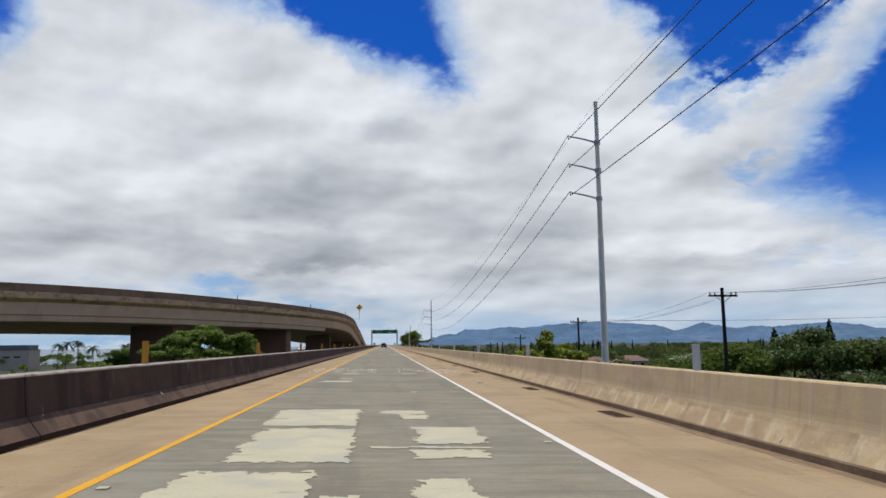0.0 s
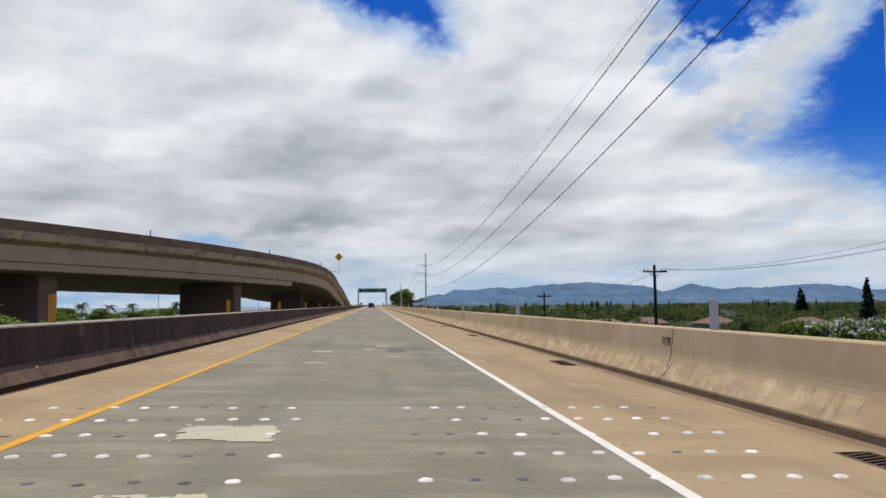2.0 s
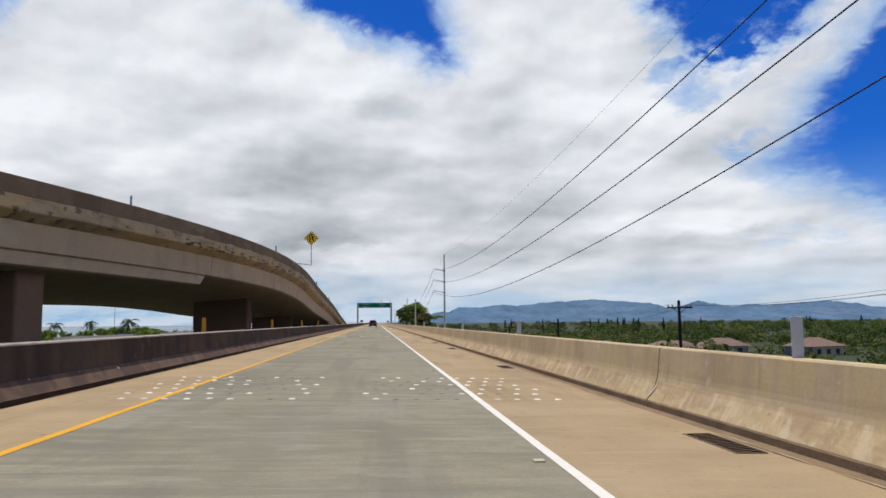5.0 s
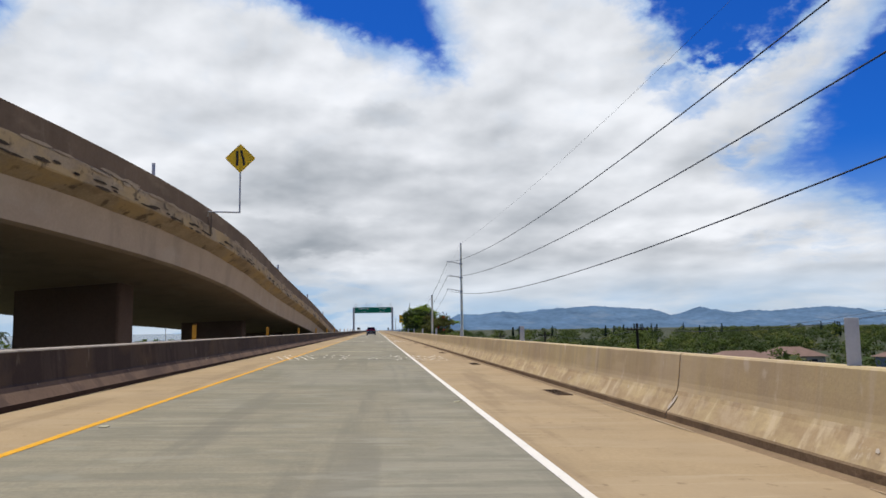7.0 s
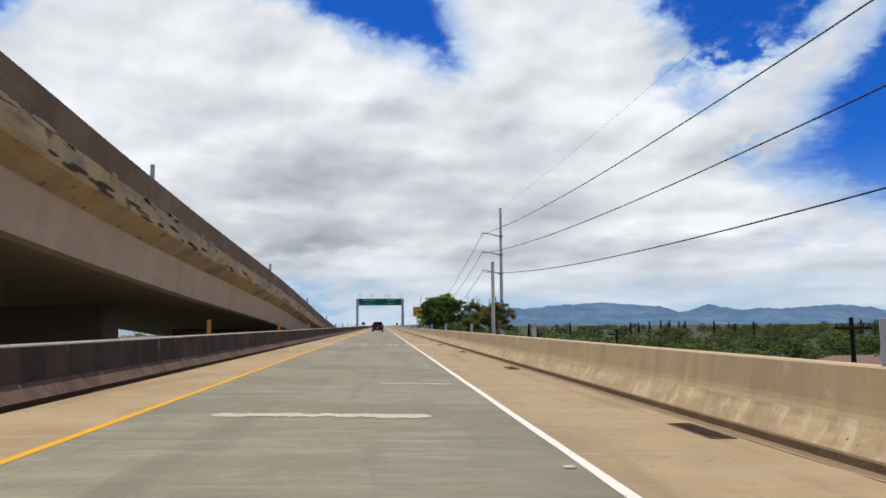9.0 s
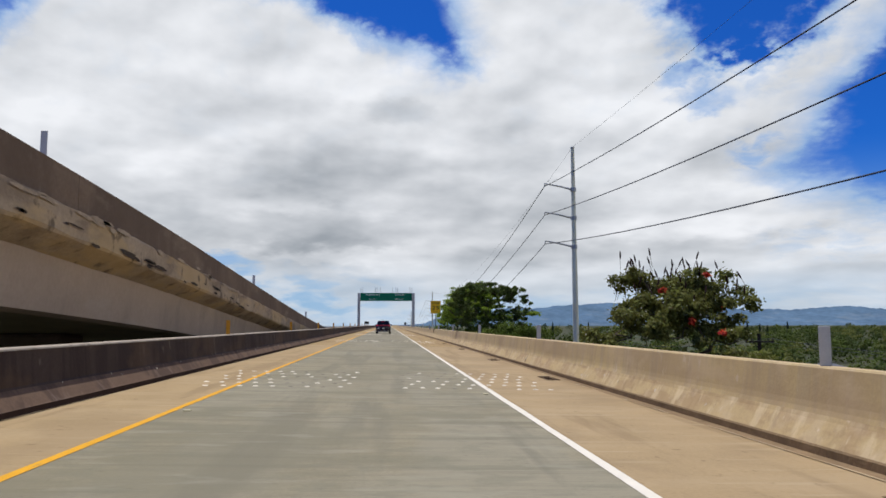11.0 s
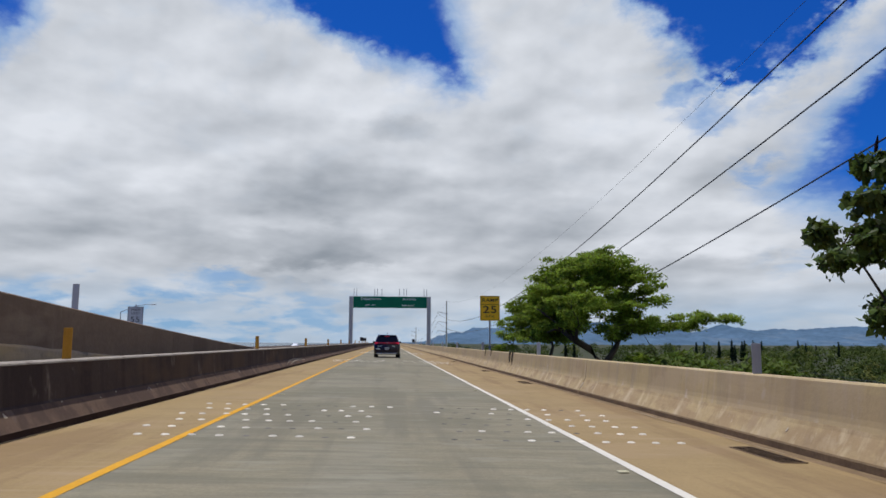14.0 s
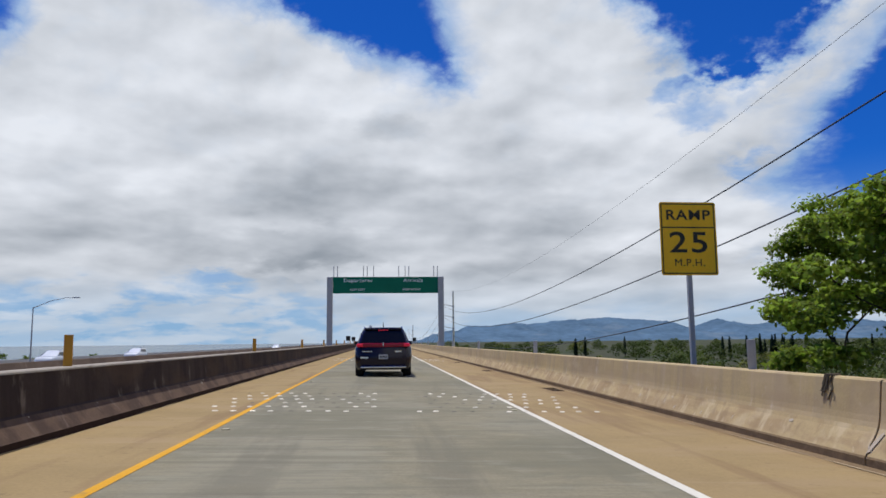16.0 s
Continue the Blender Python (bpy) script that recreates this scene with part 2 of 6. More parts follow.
M_SHOULDER = material("shoulder_concrete", (0.336, 0.243, 0.129), 0.9, var=0.18, scale=0.9, fine_scale=28, bump=0.2, stretch=(1, 0.8, 1),
                      stains=[((0.37, 0.275, 0.155), 0.6, 0.53, (0.5, 1.6, 1), 0.55), ((0.215, 0.150, 0.08), 0.8, 0.57, (1.4, 0.13, 1), 0.5), ((0.25, 0.18, 0.10), 0.5, 0.55, (0.8, 0.6, 1), 0.45), ((0.42, 0.33, 0.20), 1.3, 0.62, (0.4, 4.0, 1), 0.45), ((0.17, 0.115, 0.06), 6.0, 0.66, (1, 1, 1), 0.6)])
M_SHOULDER_BROWN = material("brown_shoulder_concrete", (0.312, 0.221, 0.104), 0.9, var=0.18, scale=0.9, fine_scale=28, bump=0.2, stretch=(1, 0.8, 1),
                            stains=[((0.345, 0.245, 0.135), 0.5, 0.55, (0.5, 1.4, 1), 0.5), ((0.20, 0.125, 0.065), 0.8, 0.56, (1.4, 0.13, 1), 0.5), ((0.38, 0.28, 0.165), 1.3, 0.63, (0.4, 4.0, 1), 0.4), ((0.16, 0.105, 0.06), 6.0, 0.67, (1, 1, 1), 0.5)])
M_WALL = material("barrier_concrete", (0.515, 0.392, 0.196), 0.9, var=0.14, scale=0.9, fine_scale=26, bump=0.12, stretch=(1, 1, 1),
                  stains=[((0.37, 0.30, 0.20), 1.5, 0.53, (1, 1.3, 0.05), 0.42), ((0.50, 0.33, 0.15), 3.0, 0.66, (1, 2.4, 0.05), 0.5), ((0.55, 0.44, 0.30), 2.6, 0.60, (1, 2.2, 0.07), 0.5), ((0.34, 0.245, 0.145), 0.5, 0.53, (1, 0.8, 0.4), 0.40), ((0.27, 0.195, 0.115), 2.4, 0.62, (1, 2.0, 0.12), 0.32), ((0.56, 0.43, 0.26), 1.0, 0.55, (1, 0.8, 1.5), 0.45), ((0.60, 0.50, 0.36), 4.0, 0.66, (1, 1, 0.6), 0.75), ((0.42, 0.31, 0.18), 0.5, 0.5, (1, 0.25, 3), 0.4)])
# left barrier face: its shade is put into the dark base, stains on top
M_WALL_SHADE = material("shade_dark_concrete", (0.058, 0.041, 0.035), 0.9, var=0.25, scale=1.1, fine_scale=20, bump=0.3,
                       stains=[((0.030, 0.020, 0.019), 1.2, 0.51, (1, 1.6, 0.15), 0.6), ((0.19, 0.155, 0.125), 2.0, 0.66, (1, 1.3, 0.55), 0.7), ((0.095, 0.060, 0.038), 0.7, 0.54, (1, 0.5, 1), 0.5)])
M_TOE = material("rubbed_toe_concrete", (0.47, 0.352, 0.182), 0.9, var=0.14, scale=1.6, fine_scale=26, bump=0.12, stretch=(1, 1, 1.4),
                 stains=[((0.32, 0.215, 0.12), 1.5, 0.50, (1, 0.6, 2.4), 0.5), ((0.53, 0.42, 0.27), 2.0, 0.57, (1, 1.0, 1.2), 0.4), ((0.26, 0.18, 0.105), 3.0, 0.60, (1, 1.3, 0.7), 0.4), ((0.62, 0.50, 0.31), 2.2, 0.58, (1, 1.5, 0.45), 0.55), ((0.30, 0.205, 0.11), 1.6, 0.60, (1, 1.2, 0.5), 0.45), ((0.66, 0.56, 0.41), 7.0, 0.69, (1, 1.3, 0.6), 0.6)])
# left riser in deeper shade, left toe better lit, both by colour
M_RISER_SHADE = material("shade_dark_riser", (0.030, 0.017, 0.013), 0.95, var=0.3, scale=1.4, fine_scale=22, bump=0.2)
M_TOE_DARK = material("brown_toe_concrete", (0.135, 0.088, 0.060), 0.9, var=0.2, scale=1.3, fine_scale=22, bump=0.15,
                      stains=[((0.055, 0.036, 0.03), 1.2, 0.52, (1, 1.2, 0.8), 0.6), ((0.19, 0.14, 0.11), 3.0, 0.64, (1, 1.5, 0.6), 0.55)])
M_MORTAR = material("pale_mortar", (0.40, 0.31, 0.19), 0.9, var=0.2, scale=3.0, fine_scale=30, bump=0.2, stains=[((0.30, 0.21, 0.11), 2.0, 0.52, (1, 0.8, 1), 0.8)])
# sunlight on the left barrier's top edge, put into the pale colour
M_CAP = material("sunlit_weathered_cap", (0.36, 0.31, 0.25), 0.9, var=0.2, scale=2.0, fine_scale=18, bump=0.2, stains=[((0.16, 0.13, 0.11), 3.0, 0.58, (1, 0.6, 1), 0.6)])
M_SCUFF = material("bare_pale_concrete", (0.50, 0.42, 0.31), 0.9, var=0.15, scale=6, bump=0.2)
M_GUTTER = material("gutter_dirt", (0.215, 0.148, 0.082), 0.95, var=0.3, scale=2.0, fine_scale=30, bump=0.4)
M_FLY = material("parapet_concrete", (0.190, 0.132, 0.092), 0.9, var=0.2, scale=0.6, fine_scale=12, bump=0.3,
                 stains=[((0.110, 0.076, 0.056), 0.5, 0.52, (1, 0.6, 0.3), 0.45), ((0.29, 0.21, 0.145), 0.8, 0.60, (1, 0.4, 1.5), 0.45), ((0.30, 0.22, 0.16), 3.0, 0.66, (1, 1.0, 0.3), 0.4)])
M_FLY_EDGE = material("stained_slab_edge", (0.385, 0.290, 0.195), 0.9, var=0.25, scale=0.8, fine_scale=12, bump=0.5,
                      stains=[((0.20, 0.145, 0.10), 0.7, 0.54, (1, 0.7, 2.0), 0.6), ((0.50, 0.345, 0.165), 0.6, 0.53, (1, 0.5, 1.6), 0.6), ((0.07, 0.052, 0.042), 1.7, 0.61, (1, 1, 1.2), 0.7)])
M_SPALL = material("shade_dark_spall", (0.075, 0.055, 0.040), 0.95, var=0.35, scale=2.5, fine_scale=16, bump=0.6)
M_SCUFF_FLY = material("flaked_concrete", (0.40, 0.31, 0.22), 0.95, var=0.25, scale=1.8, fine_scale=14, bump=0.4)
M_FLY_STREAK = material("rust_streaked_concrete", (0.085, 0.062, 0.048), 0.95, var=0.3, scale=2.0, fine_scale=14, bump=0.3)
M_GIRDER = material("girder_concrete", (0.405, 0.308, 0.235), 0.85, var=0.12, scale=0.7, fine_scale=10, bump=0.15,
                    stains=[((0.27, 0.215, 0.175), 0.9, 0.58, (1, 0.7, 0.35), 0.4), ((0.46, 0.38, 0.31), 0.5, 0.6, (1, 0.3, 1), 0.4)])
# the shade under the deck is put into this dark pier colour
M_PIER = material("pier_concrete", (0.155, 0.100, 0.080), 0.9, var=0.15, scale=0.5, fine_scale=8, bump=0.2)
M_YELLOW = material("yellow_line_paint", (0.64, 0.32, 0.02), 0.7, var=0.12, scale=3, fine_scale=35, bump=0.1, stains=[((0.33, 0.21, 0.06), 4.0, 0.66, (1, 0.6, 1), 0.6)])
M_WHITE = material("white_line_paint", (0.68, 0.63, 0.52), 0.7, var=0.08, scale=3, fine_scale=35, bump=0.1, stains=[((0.38, 0.34, 0.28), 4.0, 0.67, (1, 0.6, 1), 0.6)])
M_PATCH = material("patch_concrete", (0.47, 0.425, 0.27), 0.85, var=0.14, scale=1.5, fine_scale=25, bump=0.2, stains=[((0.38, 0.355, 0.28), 0.9, 0.54, (1, 1, 1), 0.6), ((0.22, 0.20, 0.17), 2.6, 0.66, (0.5, 2.5, 1), 0.7)])
M_PATCH_DARK = material("tar_patch", (0.150, 0.137, 0.108), 0.8, var=0.2, bump=0.3)
M_TAR = material("joint_rubber", (0.035, 0.033, 0.032), 0.8, bump=0.1)
M_PIT_SHADE = plain("pit_shade", (0.006, 0.005, 0.005), 0.95, spec=0.0)
M_DOT = material("ceramic_dot", (0.72, 0.66, 0.54), 0.55, var=0.22, scale=9.0, fine_scale=60, bump=0.2, rand=0.2, stains=[((0.36, 0.31, 0.23), 14.0, 0.60, (1, 1, 1), 0.6)])
M_DOT_WORN = material("worn_dot", (0.11, 0.10, 0.09), 0.7, var=0.3, fine_scale=60, bump=0.2, rand=0.3)
M_IRON = material("grate_iron", (0.20, 0.135, 0.08), 0.75, 0.4, var=0.3, scale=6, bump=0.2)
M_ORANGE = material("faded_orange_panel", (0.50, 0.25, 0.035), 0.5, var=0.15, scale=4, bump=0.03)
M_GREY_PLATE = material("aluminium_plate", (0.50, 0.50, 0.50), 0.5, 0.1, var=0.1, scale=4, bump=0.03)
M_STEEL = material("galvanised_steel", (0.42, 0.42, 0.42), 0.55, 0.1, var=0.12, scale=5, bump=0.05)
M_POLE = material("weathered_steel_pole", (0.78, 0.73, 0.56), 0.75, 0.0, var=0.14, scale=1.6, fine_scale=15, bump=0.2, stretch=(3, 3, 0.4), stains=[((0.56, 0.51, 0.38), 1.5, 0.56, (2, 2, 0.25), 0.5)])
M_WOOD_POLE = material("creosoted_pole", (0.030, 0.024, 0.020), 0.9, var=0.3, scale=3, stretch=(4, 4, 0.3), bump=0.3)
M_CABLE = plain("cable", (0.035, 0.036, 0.04), 0.5)
M_SIGN_Y = material("warning_sign_face", (0.95, 0.55, 0.03), 0.45, var=0.08, scale=2, fine_scale=20, bump=0.02, stains=[((0.78, 0.45, 0.03), 2.0, 0.6, (1, 1, 0.4), 0.4)])
M_SIGN_W = material("white_sign_face", (0.60, 0.60, 0.58), 0.45, var=0.06, bump=0.02)
M_SIGN_G = material("green_sign_face", (0.010, 0.16, 0.090), 0.5, var=0.12, scale=1.0, bump=0.02)
M_SIGN_TXT = plain("sign_lettering", (0.78, 0.84, 0.80), 0.6)
M_BLACK = plain("sign_black", (0.015, 0.014, 0.013), 0.55)
M_GROUND = material("ground_scrub", (0.058, 0.060, 0.032), 0.95, var=0.35, scale=0.03, fine_scale=0.4, bump=0.0, stains=[((0.12, 0.105, 0.06), 0.012, 0.62, (1, 1, 1), 0.5), ((0.035, 0.055, 0.02), 0.02, 0.55, (1, 1, 1), 0.7)])
# the haze of distance is put into the ridge's blue colour
M_MOUNT = material("haze_tinted_ridge", (0.092, 0.148, 0.210), 1.0, var=0.34, scale=0.006, fine_scale=0.03, bump=0.0, stains=[((0.17, 0.21, 0.24), 0.004, 0.58, (1, 1, 2.0), 0.5)], spec=0.0)
M_BARK = material("bark", (0.085, 0.068, 0.052), 0.95, var=0.3, scale=4, stretch=(2, 2, 0.5), bump=0.4)
M_LEAF_DARK = leaf_material("leaf_dark", (0.088, 0.122, 0.026), 0.42, 0.35, 0.45, island=0.55)
M_LEAF_MID = leaf_material("leaf_mid", (0.150, 0.205, 0.030))
M_LEAF_RAIN = leaf_material("leaf_rain_tree", (0.215, 0.29, 0.032), 0.5, 0.6, 0.5, island=0.5)
M_LEAF_YEL = leaf_material("leaf_yellowish", (0.24, 0.27, 0.03))
M_LEAF_BUSH = leaf_material("leaf_umbrella_shrub", (0.160, 0.165, 0.040))
M_LEAF_FAR = leaf_material("leaf_far", (0.105, 0.145, 0.018))
M_PINE = leaf_material("pine_needles", (0.020, 0.036, 0.018))
M_PALM = leaf_material("palm_frond", (0.040, 0.060, 0.026))
M_FLOWER_R = leaf_material("red_flower_spike", (0.52, 0.060, 0.035))
M_FLOWER_D = leaf_material("dark_seed_spike", (0.060, 0.030, 0.026))
M_FLOWER_W = leaf_material("white_blossom", (0.75, 0.74, 0.66))
M_ROOF = material("brown_roof_shingle", (0.20, 0.130, 0.095), 0.9, var=0.2, scale=1.0, fine_scale=6, bump=0.2)
M_ROOF_G = material("grey_roof_sheet", (0.13, 0.135, 0.145), 0.7, var=0.15, scale=1.0, fine_scale=6, bump=0.1)
M_PLASTER = material("pale_plaster", (0.36, 0.33, 0.28), 0.9, var=0.1, scale=0.6, bump=0.1)
M_WINDOW = plain("dark_window", (0.03, 0.035, 0.04), 0.1)
M_PAINT = plain("black_car_paint", (0.010, 0.006, 0.017), 0.2, 0.0, coat=0.15, spec=0.3)
M_PAINT_W = plain("white_car_paint", (0.70, 0.71, 0.72), 0.25, coat=0.8)
M_GLASS = plain("tinted_car_glass", (0.006, 0.006, 0.009), 0.08, spec=0.3)
M_TYRE = material("tyre_rubber", (0.02, 0.02, 0.02), 0.85, bump=0.1)
M_CHROME = plain("chrome", (0.60, 0.60, 0.62), 0.15, 1.0)
M_RED = plain("red_tail_lens", (0.24, 0.006, 0.022), 0.2, emit=0.02)
M_RED_ON = plain("lit_tail_lamp", (0.75, 0.02, 0.05), 0.2, emit=0.12)
M_PLATE = plain("licence_plate", (0.45, 0.45, 0.44), 0.5)
M_LEAF_BELT = leaf_material("leaf_belt_olive", (0.150, 0.160, 0.032), var=0.3, scale=0.12, island=0.16)
M_LEAF_BELT_MID = leaf_material("leaf_belt_mid", (0.095, 0.125, 0.020), var=0.4, scale=0.12, island=0.16)
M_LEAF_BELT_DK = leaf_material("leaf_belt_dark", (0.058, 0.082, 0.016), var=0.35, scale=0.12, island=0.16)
M_VINE = material("dry_vine", (0.085, 0.07, 0.048), 0.95, bump=0.3)
M_LITTER = plain("litter_paper", (0.7, 0.7, 0.68), 0.8)
M_WATER = material("lagoon_water", (0.045, 0.085, 0.105), 0.22, var=0.25, scale=0.02, fine_scale=0.5, bump=0.0, stretch=(0.3, 1, 1), spec=0.5)
M_TARMAC = material("highway_asphalt", (0.10, 0.095, 0.09), 0.9, var=0.15, bump=0.2)

# ---- mesh helpers ----


def obj(name, verts, faces, mat, parent=None, label="", smooth=False):
    me = bpy.data.meshes.new(name)
    me.from_pydata(verts, [], faces)
    me.materials.append(mat)
    me.update()
    if smooth:
        me.polygons.foreach_set("use_smooth", [True] * len(me.polygons))
    ob = new(name, me)
    if parent:
        ob.parent = parent
    if label:
        ob["label"] = label
    return ob


def part(name, bm, mat, parent=None, label="", smooth=False):
    me = bpy.data.meshes.new(name)
    bmesh.ops.recalc_face_normals(bm, faces=bm.faces)
    bm.to_mesh(me)
    bm.free()
    me.materials.append(mat)
    if smooth:
        me.polygons.foreach_set("use_smooth", [True] * len(me.polygons))
    ob = new(name, me)
    if parent:
        ob.parent = parent
    if label:
        ob["label"] = label
    return ob


def thing(name, label, category, group="", m=None):
    ob = new(name)
    ob.empty_display_size = 0.2
    if m is not None:
        ob.matrix_basis = m
    return tagged(ob, label, category, group)


def box(bm, x0, x1, y0, y1, z0, z1, bevel=0.0):
    vs = [bm.verts.new(p) for p in ((x0, y0, z0), (x1, y0, z0), (x1, y1, z0), (x0, y1, z0), (x0, y0, z1), (x1, y0, z1), (x1, y1, z1), (x0, y1, z1))]
    fs = [bm.faces.new([vs[i] for i in f]) for f in ((0, 3, 2, 1), (4, 5, 6, 7), (0, 1, 5, 4), (1, 2, 6, 5), (2, 3, 7, 6), (3, 0, 4, 7))]
    if bevel:
        es = list({e for f in fs for e in f.edges})
        bmesh.ops.bevel(bm, geom=es, offset=bevel, segments=2, affect="EDGES", profile=0.5)


def one_box(*a, bevel=0.0):
    bm = bmesh.new()
    box(bm, *a, bevel=bevel)
    return bm


def rod(bm, pts, radii, seg=8):
    """A tapered tube through points."""
    pts = [Vector(p) for p in pts]
    rings = []
    for i, p in enumerate(pts):
        d = (pts[min(i + 1, len(pts) - 1)] - pts[max(i - 1, 0)]).normalized()
        a = d.orthogonal().normalized() if abs(d.z) < 0.95 else Vector((1, 0, 0))
        b = d.cross(a).normalized()
        a = b.cross(d).normalized()
        r = radii[i] if isinstance(radii, (list, tuple)) else radii
        rings.append([bm.verts.new(p + (a * math.cos(2 * math.pi * k / seg) + b * math.sin(2 * math.pi * k / seg)) * r) for k in range(seg)])
    for r0, r1 in zip(rings, rings[1:]):
        for k in range(seg):
            bm.faces.new((r0[k], r0[(k + 1) % seg], r1[(k + 1) % seg], r1[k]))
    bm.faces.new(rings[0][::-1])
    bm.faces.new(rings[-1])


def one_rod(pts, radii, seg=8):
    bm = bmesh.new()
    rod(bm, pts, radii, seg)
    return bm


def extrude_y(bm, profile, ys, zoff=None):
    """A closed (x, z) profile drawn along y."""
    rings = [[bm.verts.new((x, y, z + (zoff(y) if zoff else 0))) for x, z in profile] for y in ys]
    k = len(profile)
    for r0, r1 in zip(rings, rings[1:]):
        for i in range(k):
            bm.faces.new((r0[i], r0[(i + 1) % k], r1[(i + 1) % k], r1[i]))
    bm.faces.new(rings[0][::-1])
    bm.faces.new(rings[-1])


def lettering(name, text, size, mat, parent, m, label="", wide=1.0, bold=0.0):
    cu = bpy.data.curves.new(name, "FONT")
    cu.body, cu.size, cu.align_x, cu.align_y, cu.extrude = text, size, "CENTER", "CENTER", 0.003
    cu.space_character, cu.offset = 1.12, bold
    tmp = new(name, cu)
    me = bpy.data.meshes.new_from_object(tmp.evaluated_get(bpy.context.evaluated_depsgraph_get()))
    bpy.data.objects.remove(tmp)
    me.materials.clear()
    me.materials.append(mat)
    me.transform(Matrix.Diagonal((wide, 1, 1, 1)))
    ob = new(name, me)
    ob.parent, ob.matrix_basis = parent, m
    if label:
        ob["label"] = label
    return ob

# ---- large structure: ground, viaduct deck, barriers ----
GROUND = -7.0
Y0, Y1 = -160.0, 900.0
tagged(obj("ground", [(-4900, -2000, GROUND), (4900, -2000, GROUND), (4900, 4900, GROUND), (-4900, 4900, GROUND)], [(0, 1, 2, 3)], M_GROUND), "dry green and brown scrub ground below the viaduct", "ground", kind="structure")

tagged(obj("water", [(-4900, 20, GROUND + 0.25), (-165, 20, GROUND + 0.25), (-165, 4900, GROUND + 0.25), (-4900, 4900, GROUND + 0.25)], [(0, 1, 2, 3)], M_WATER), "calm pale blue lagoon beyond the highway", "water", kind="structure")


def fall(x):
    """The deck's cross fall: down to the drains."""
    return 0.0206 * (2.06 - x)


def deck_strip(name, x0, x1, mat, label, category, y0=Y0, y1=Y1):
    n = max(1, round((y1 - y0) / 20))
    ys = [y0 + (y1 - y0) * i / n for i in range(n + 1)]
    bm = bmesh.new()
    extrude_y(bm, [(x0, fall(x0)), (x1, fall(x1)), (x1, -0.9), (x0, -0.9)], ys)
    return tagged(part(name, bm, mat), label, category, kind="structure")


deck_strip("road", -2.81, 2.06, M_LANE, "worn grey concrete traffic lane with fine cross grooves", "road")
for y_a, y_b, mat_ in ((Y0, 209.0, M_SHOULDER), (209.0, Y1, M_SHOULDER_BROWN)):
    tone = "tan" if y_a < 0 else "red-brown"
    deck_strip("shoulder_left", -4.44, -2.81, mat_, tone + " concrete shoulder beside the yellow line", "road shoulder", y_a, y_b)
    deck_strip("shoulder_right", 2.06, 4.24, mat_, tone + " concrete shoulder with drain grates", "road shoulder", y_a, y_b)
deck_strip("gutter", 4.24, 4.42, M_GUTTER, "dark dirt-filled gutter along the barrier foot", "gutter")


def line_strip(name, x0, x1, mat, label, wob):
    """A painted line, its edges a little uneven."""
    vs, fs = [], []
    n = 620
    for i in range(n + 1):
        y = -60 + 860 * i / n
        a = noise.noise((y * 1.1, wob, 0)) * 0.012
        b = noise.noise((y * 1.3, wob + 9, 0)) * 0.012
        vs += [(x0 + a, y, fall(x0 + a) + 0.004), (x1 + b, y, fall(x1 + b) + 0.004)]
        if i:
            fs.append((2 * i - 2, 2 * i - 1, 2 * i + 1, 2 * i))
    return tagged(obj(name, vs, fs, mat), label, "road marking", kind="structure")


line_strip("edge_line_yellow", -2.855, -2.75, M_YELLOW, "worn solid yellow painted edge line", 1.0)
line_strip("edge_line_white", 2.008, 2.114, M_WHITE, "worn solid white painted edge line", 5.0)

for y in (-12.0, 61.7, 136.1, 209.0, 283.0, 356.0):
    bm = bmesh.new()
    xs = [-4.42 + 8.82 * i / 24 for i in range(25)]
    top = [(x, y + 0.02 * noise.noise((x, y, 0))) for x in xs]
    vs = [bm.verts.new((x, yy - 0.035, fall(x) + 0.005)) for x, yy in top] + [bm.verts.new((x, yy + 0.035, fall(x) + 0.005)) for x, yy in top]
    for i in range(24):
        bm.faces.new((vs[i], vs[i + 1], vs[26 + i], vs[25 + i]))
    tagged(part("expansion_joint", bm, M_TAR), "dark rubber expansion joint across the deck", "expansion joint", "deck joints", "structure")

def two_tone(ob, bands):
    """Toe and riser of a barrier panel have surfaces of their own, worn, dirty or with shade painted in: (material, z0,
    z1) rows.
    """
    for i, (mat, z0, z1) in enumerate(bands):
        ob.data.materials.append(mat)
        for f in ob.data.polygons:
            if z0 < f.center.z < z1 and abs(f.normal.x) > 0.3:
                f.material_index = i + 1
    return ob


# barriers, cast in panels with narrow joints between them
RIGHT_JOINTS = [-160, -112, -64, -40, -17, 0.5, 17.7, 40.08, 62.0, 86.5, 101.0, 116.4, 136.4, 140.4, 165.0, 190.0, 209.3, 228.0, 246.9, 265.0, 284.0, 303.0, 322.0, 345.0, 370.0, 420.0, 500.0, 600.0, 750.0, 900.0]
RIGHT_PROFILE = [(4.42, -0.9), (4.42, 0.03), (4.435, 0.05), (4.568, 0.272), (4.590, 0.322), (4.606, 0.375), (4.618, 0.44), (4.627, 0.52), (4.66, 0.795), (4.68, 0.815), (4.83, 0.815), (4.85, 0.795), (4.87, -0.9)]
barrier_right = tagged(new("barrier_right"), "tan weathered concrete safety barrier with a sloped toe", "concrete barrier", kind="structure")
for a, b in zip(RIGHT_JOINTS, RIGHT_JOINTS[1:]):
    bm = bmesh.new()
    n = max(2, int((b - a) / 2.5))
    extrude_y(bm, RIGHT_PROFILE, [a + 0.016 + (b - a - 0.032) * i / n for i in range(n + 1)])
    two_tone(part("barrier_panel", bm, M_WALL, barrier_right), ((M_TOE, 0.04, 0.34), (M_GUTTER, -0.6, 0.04)))
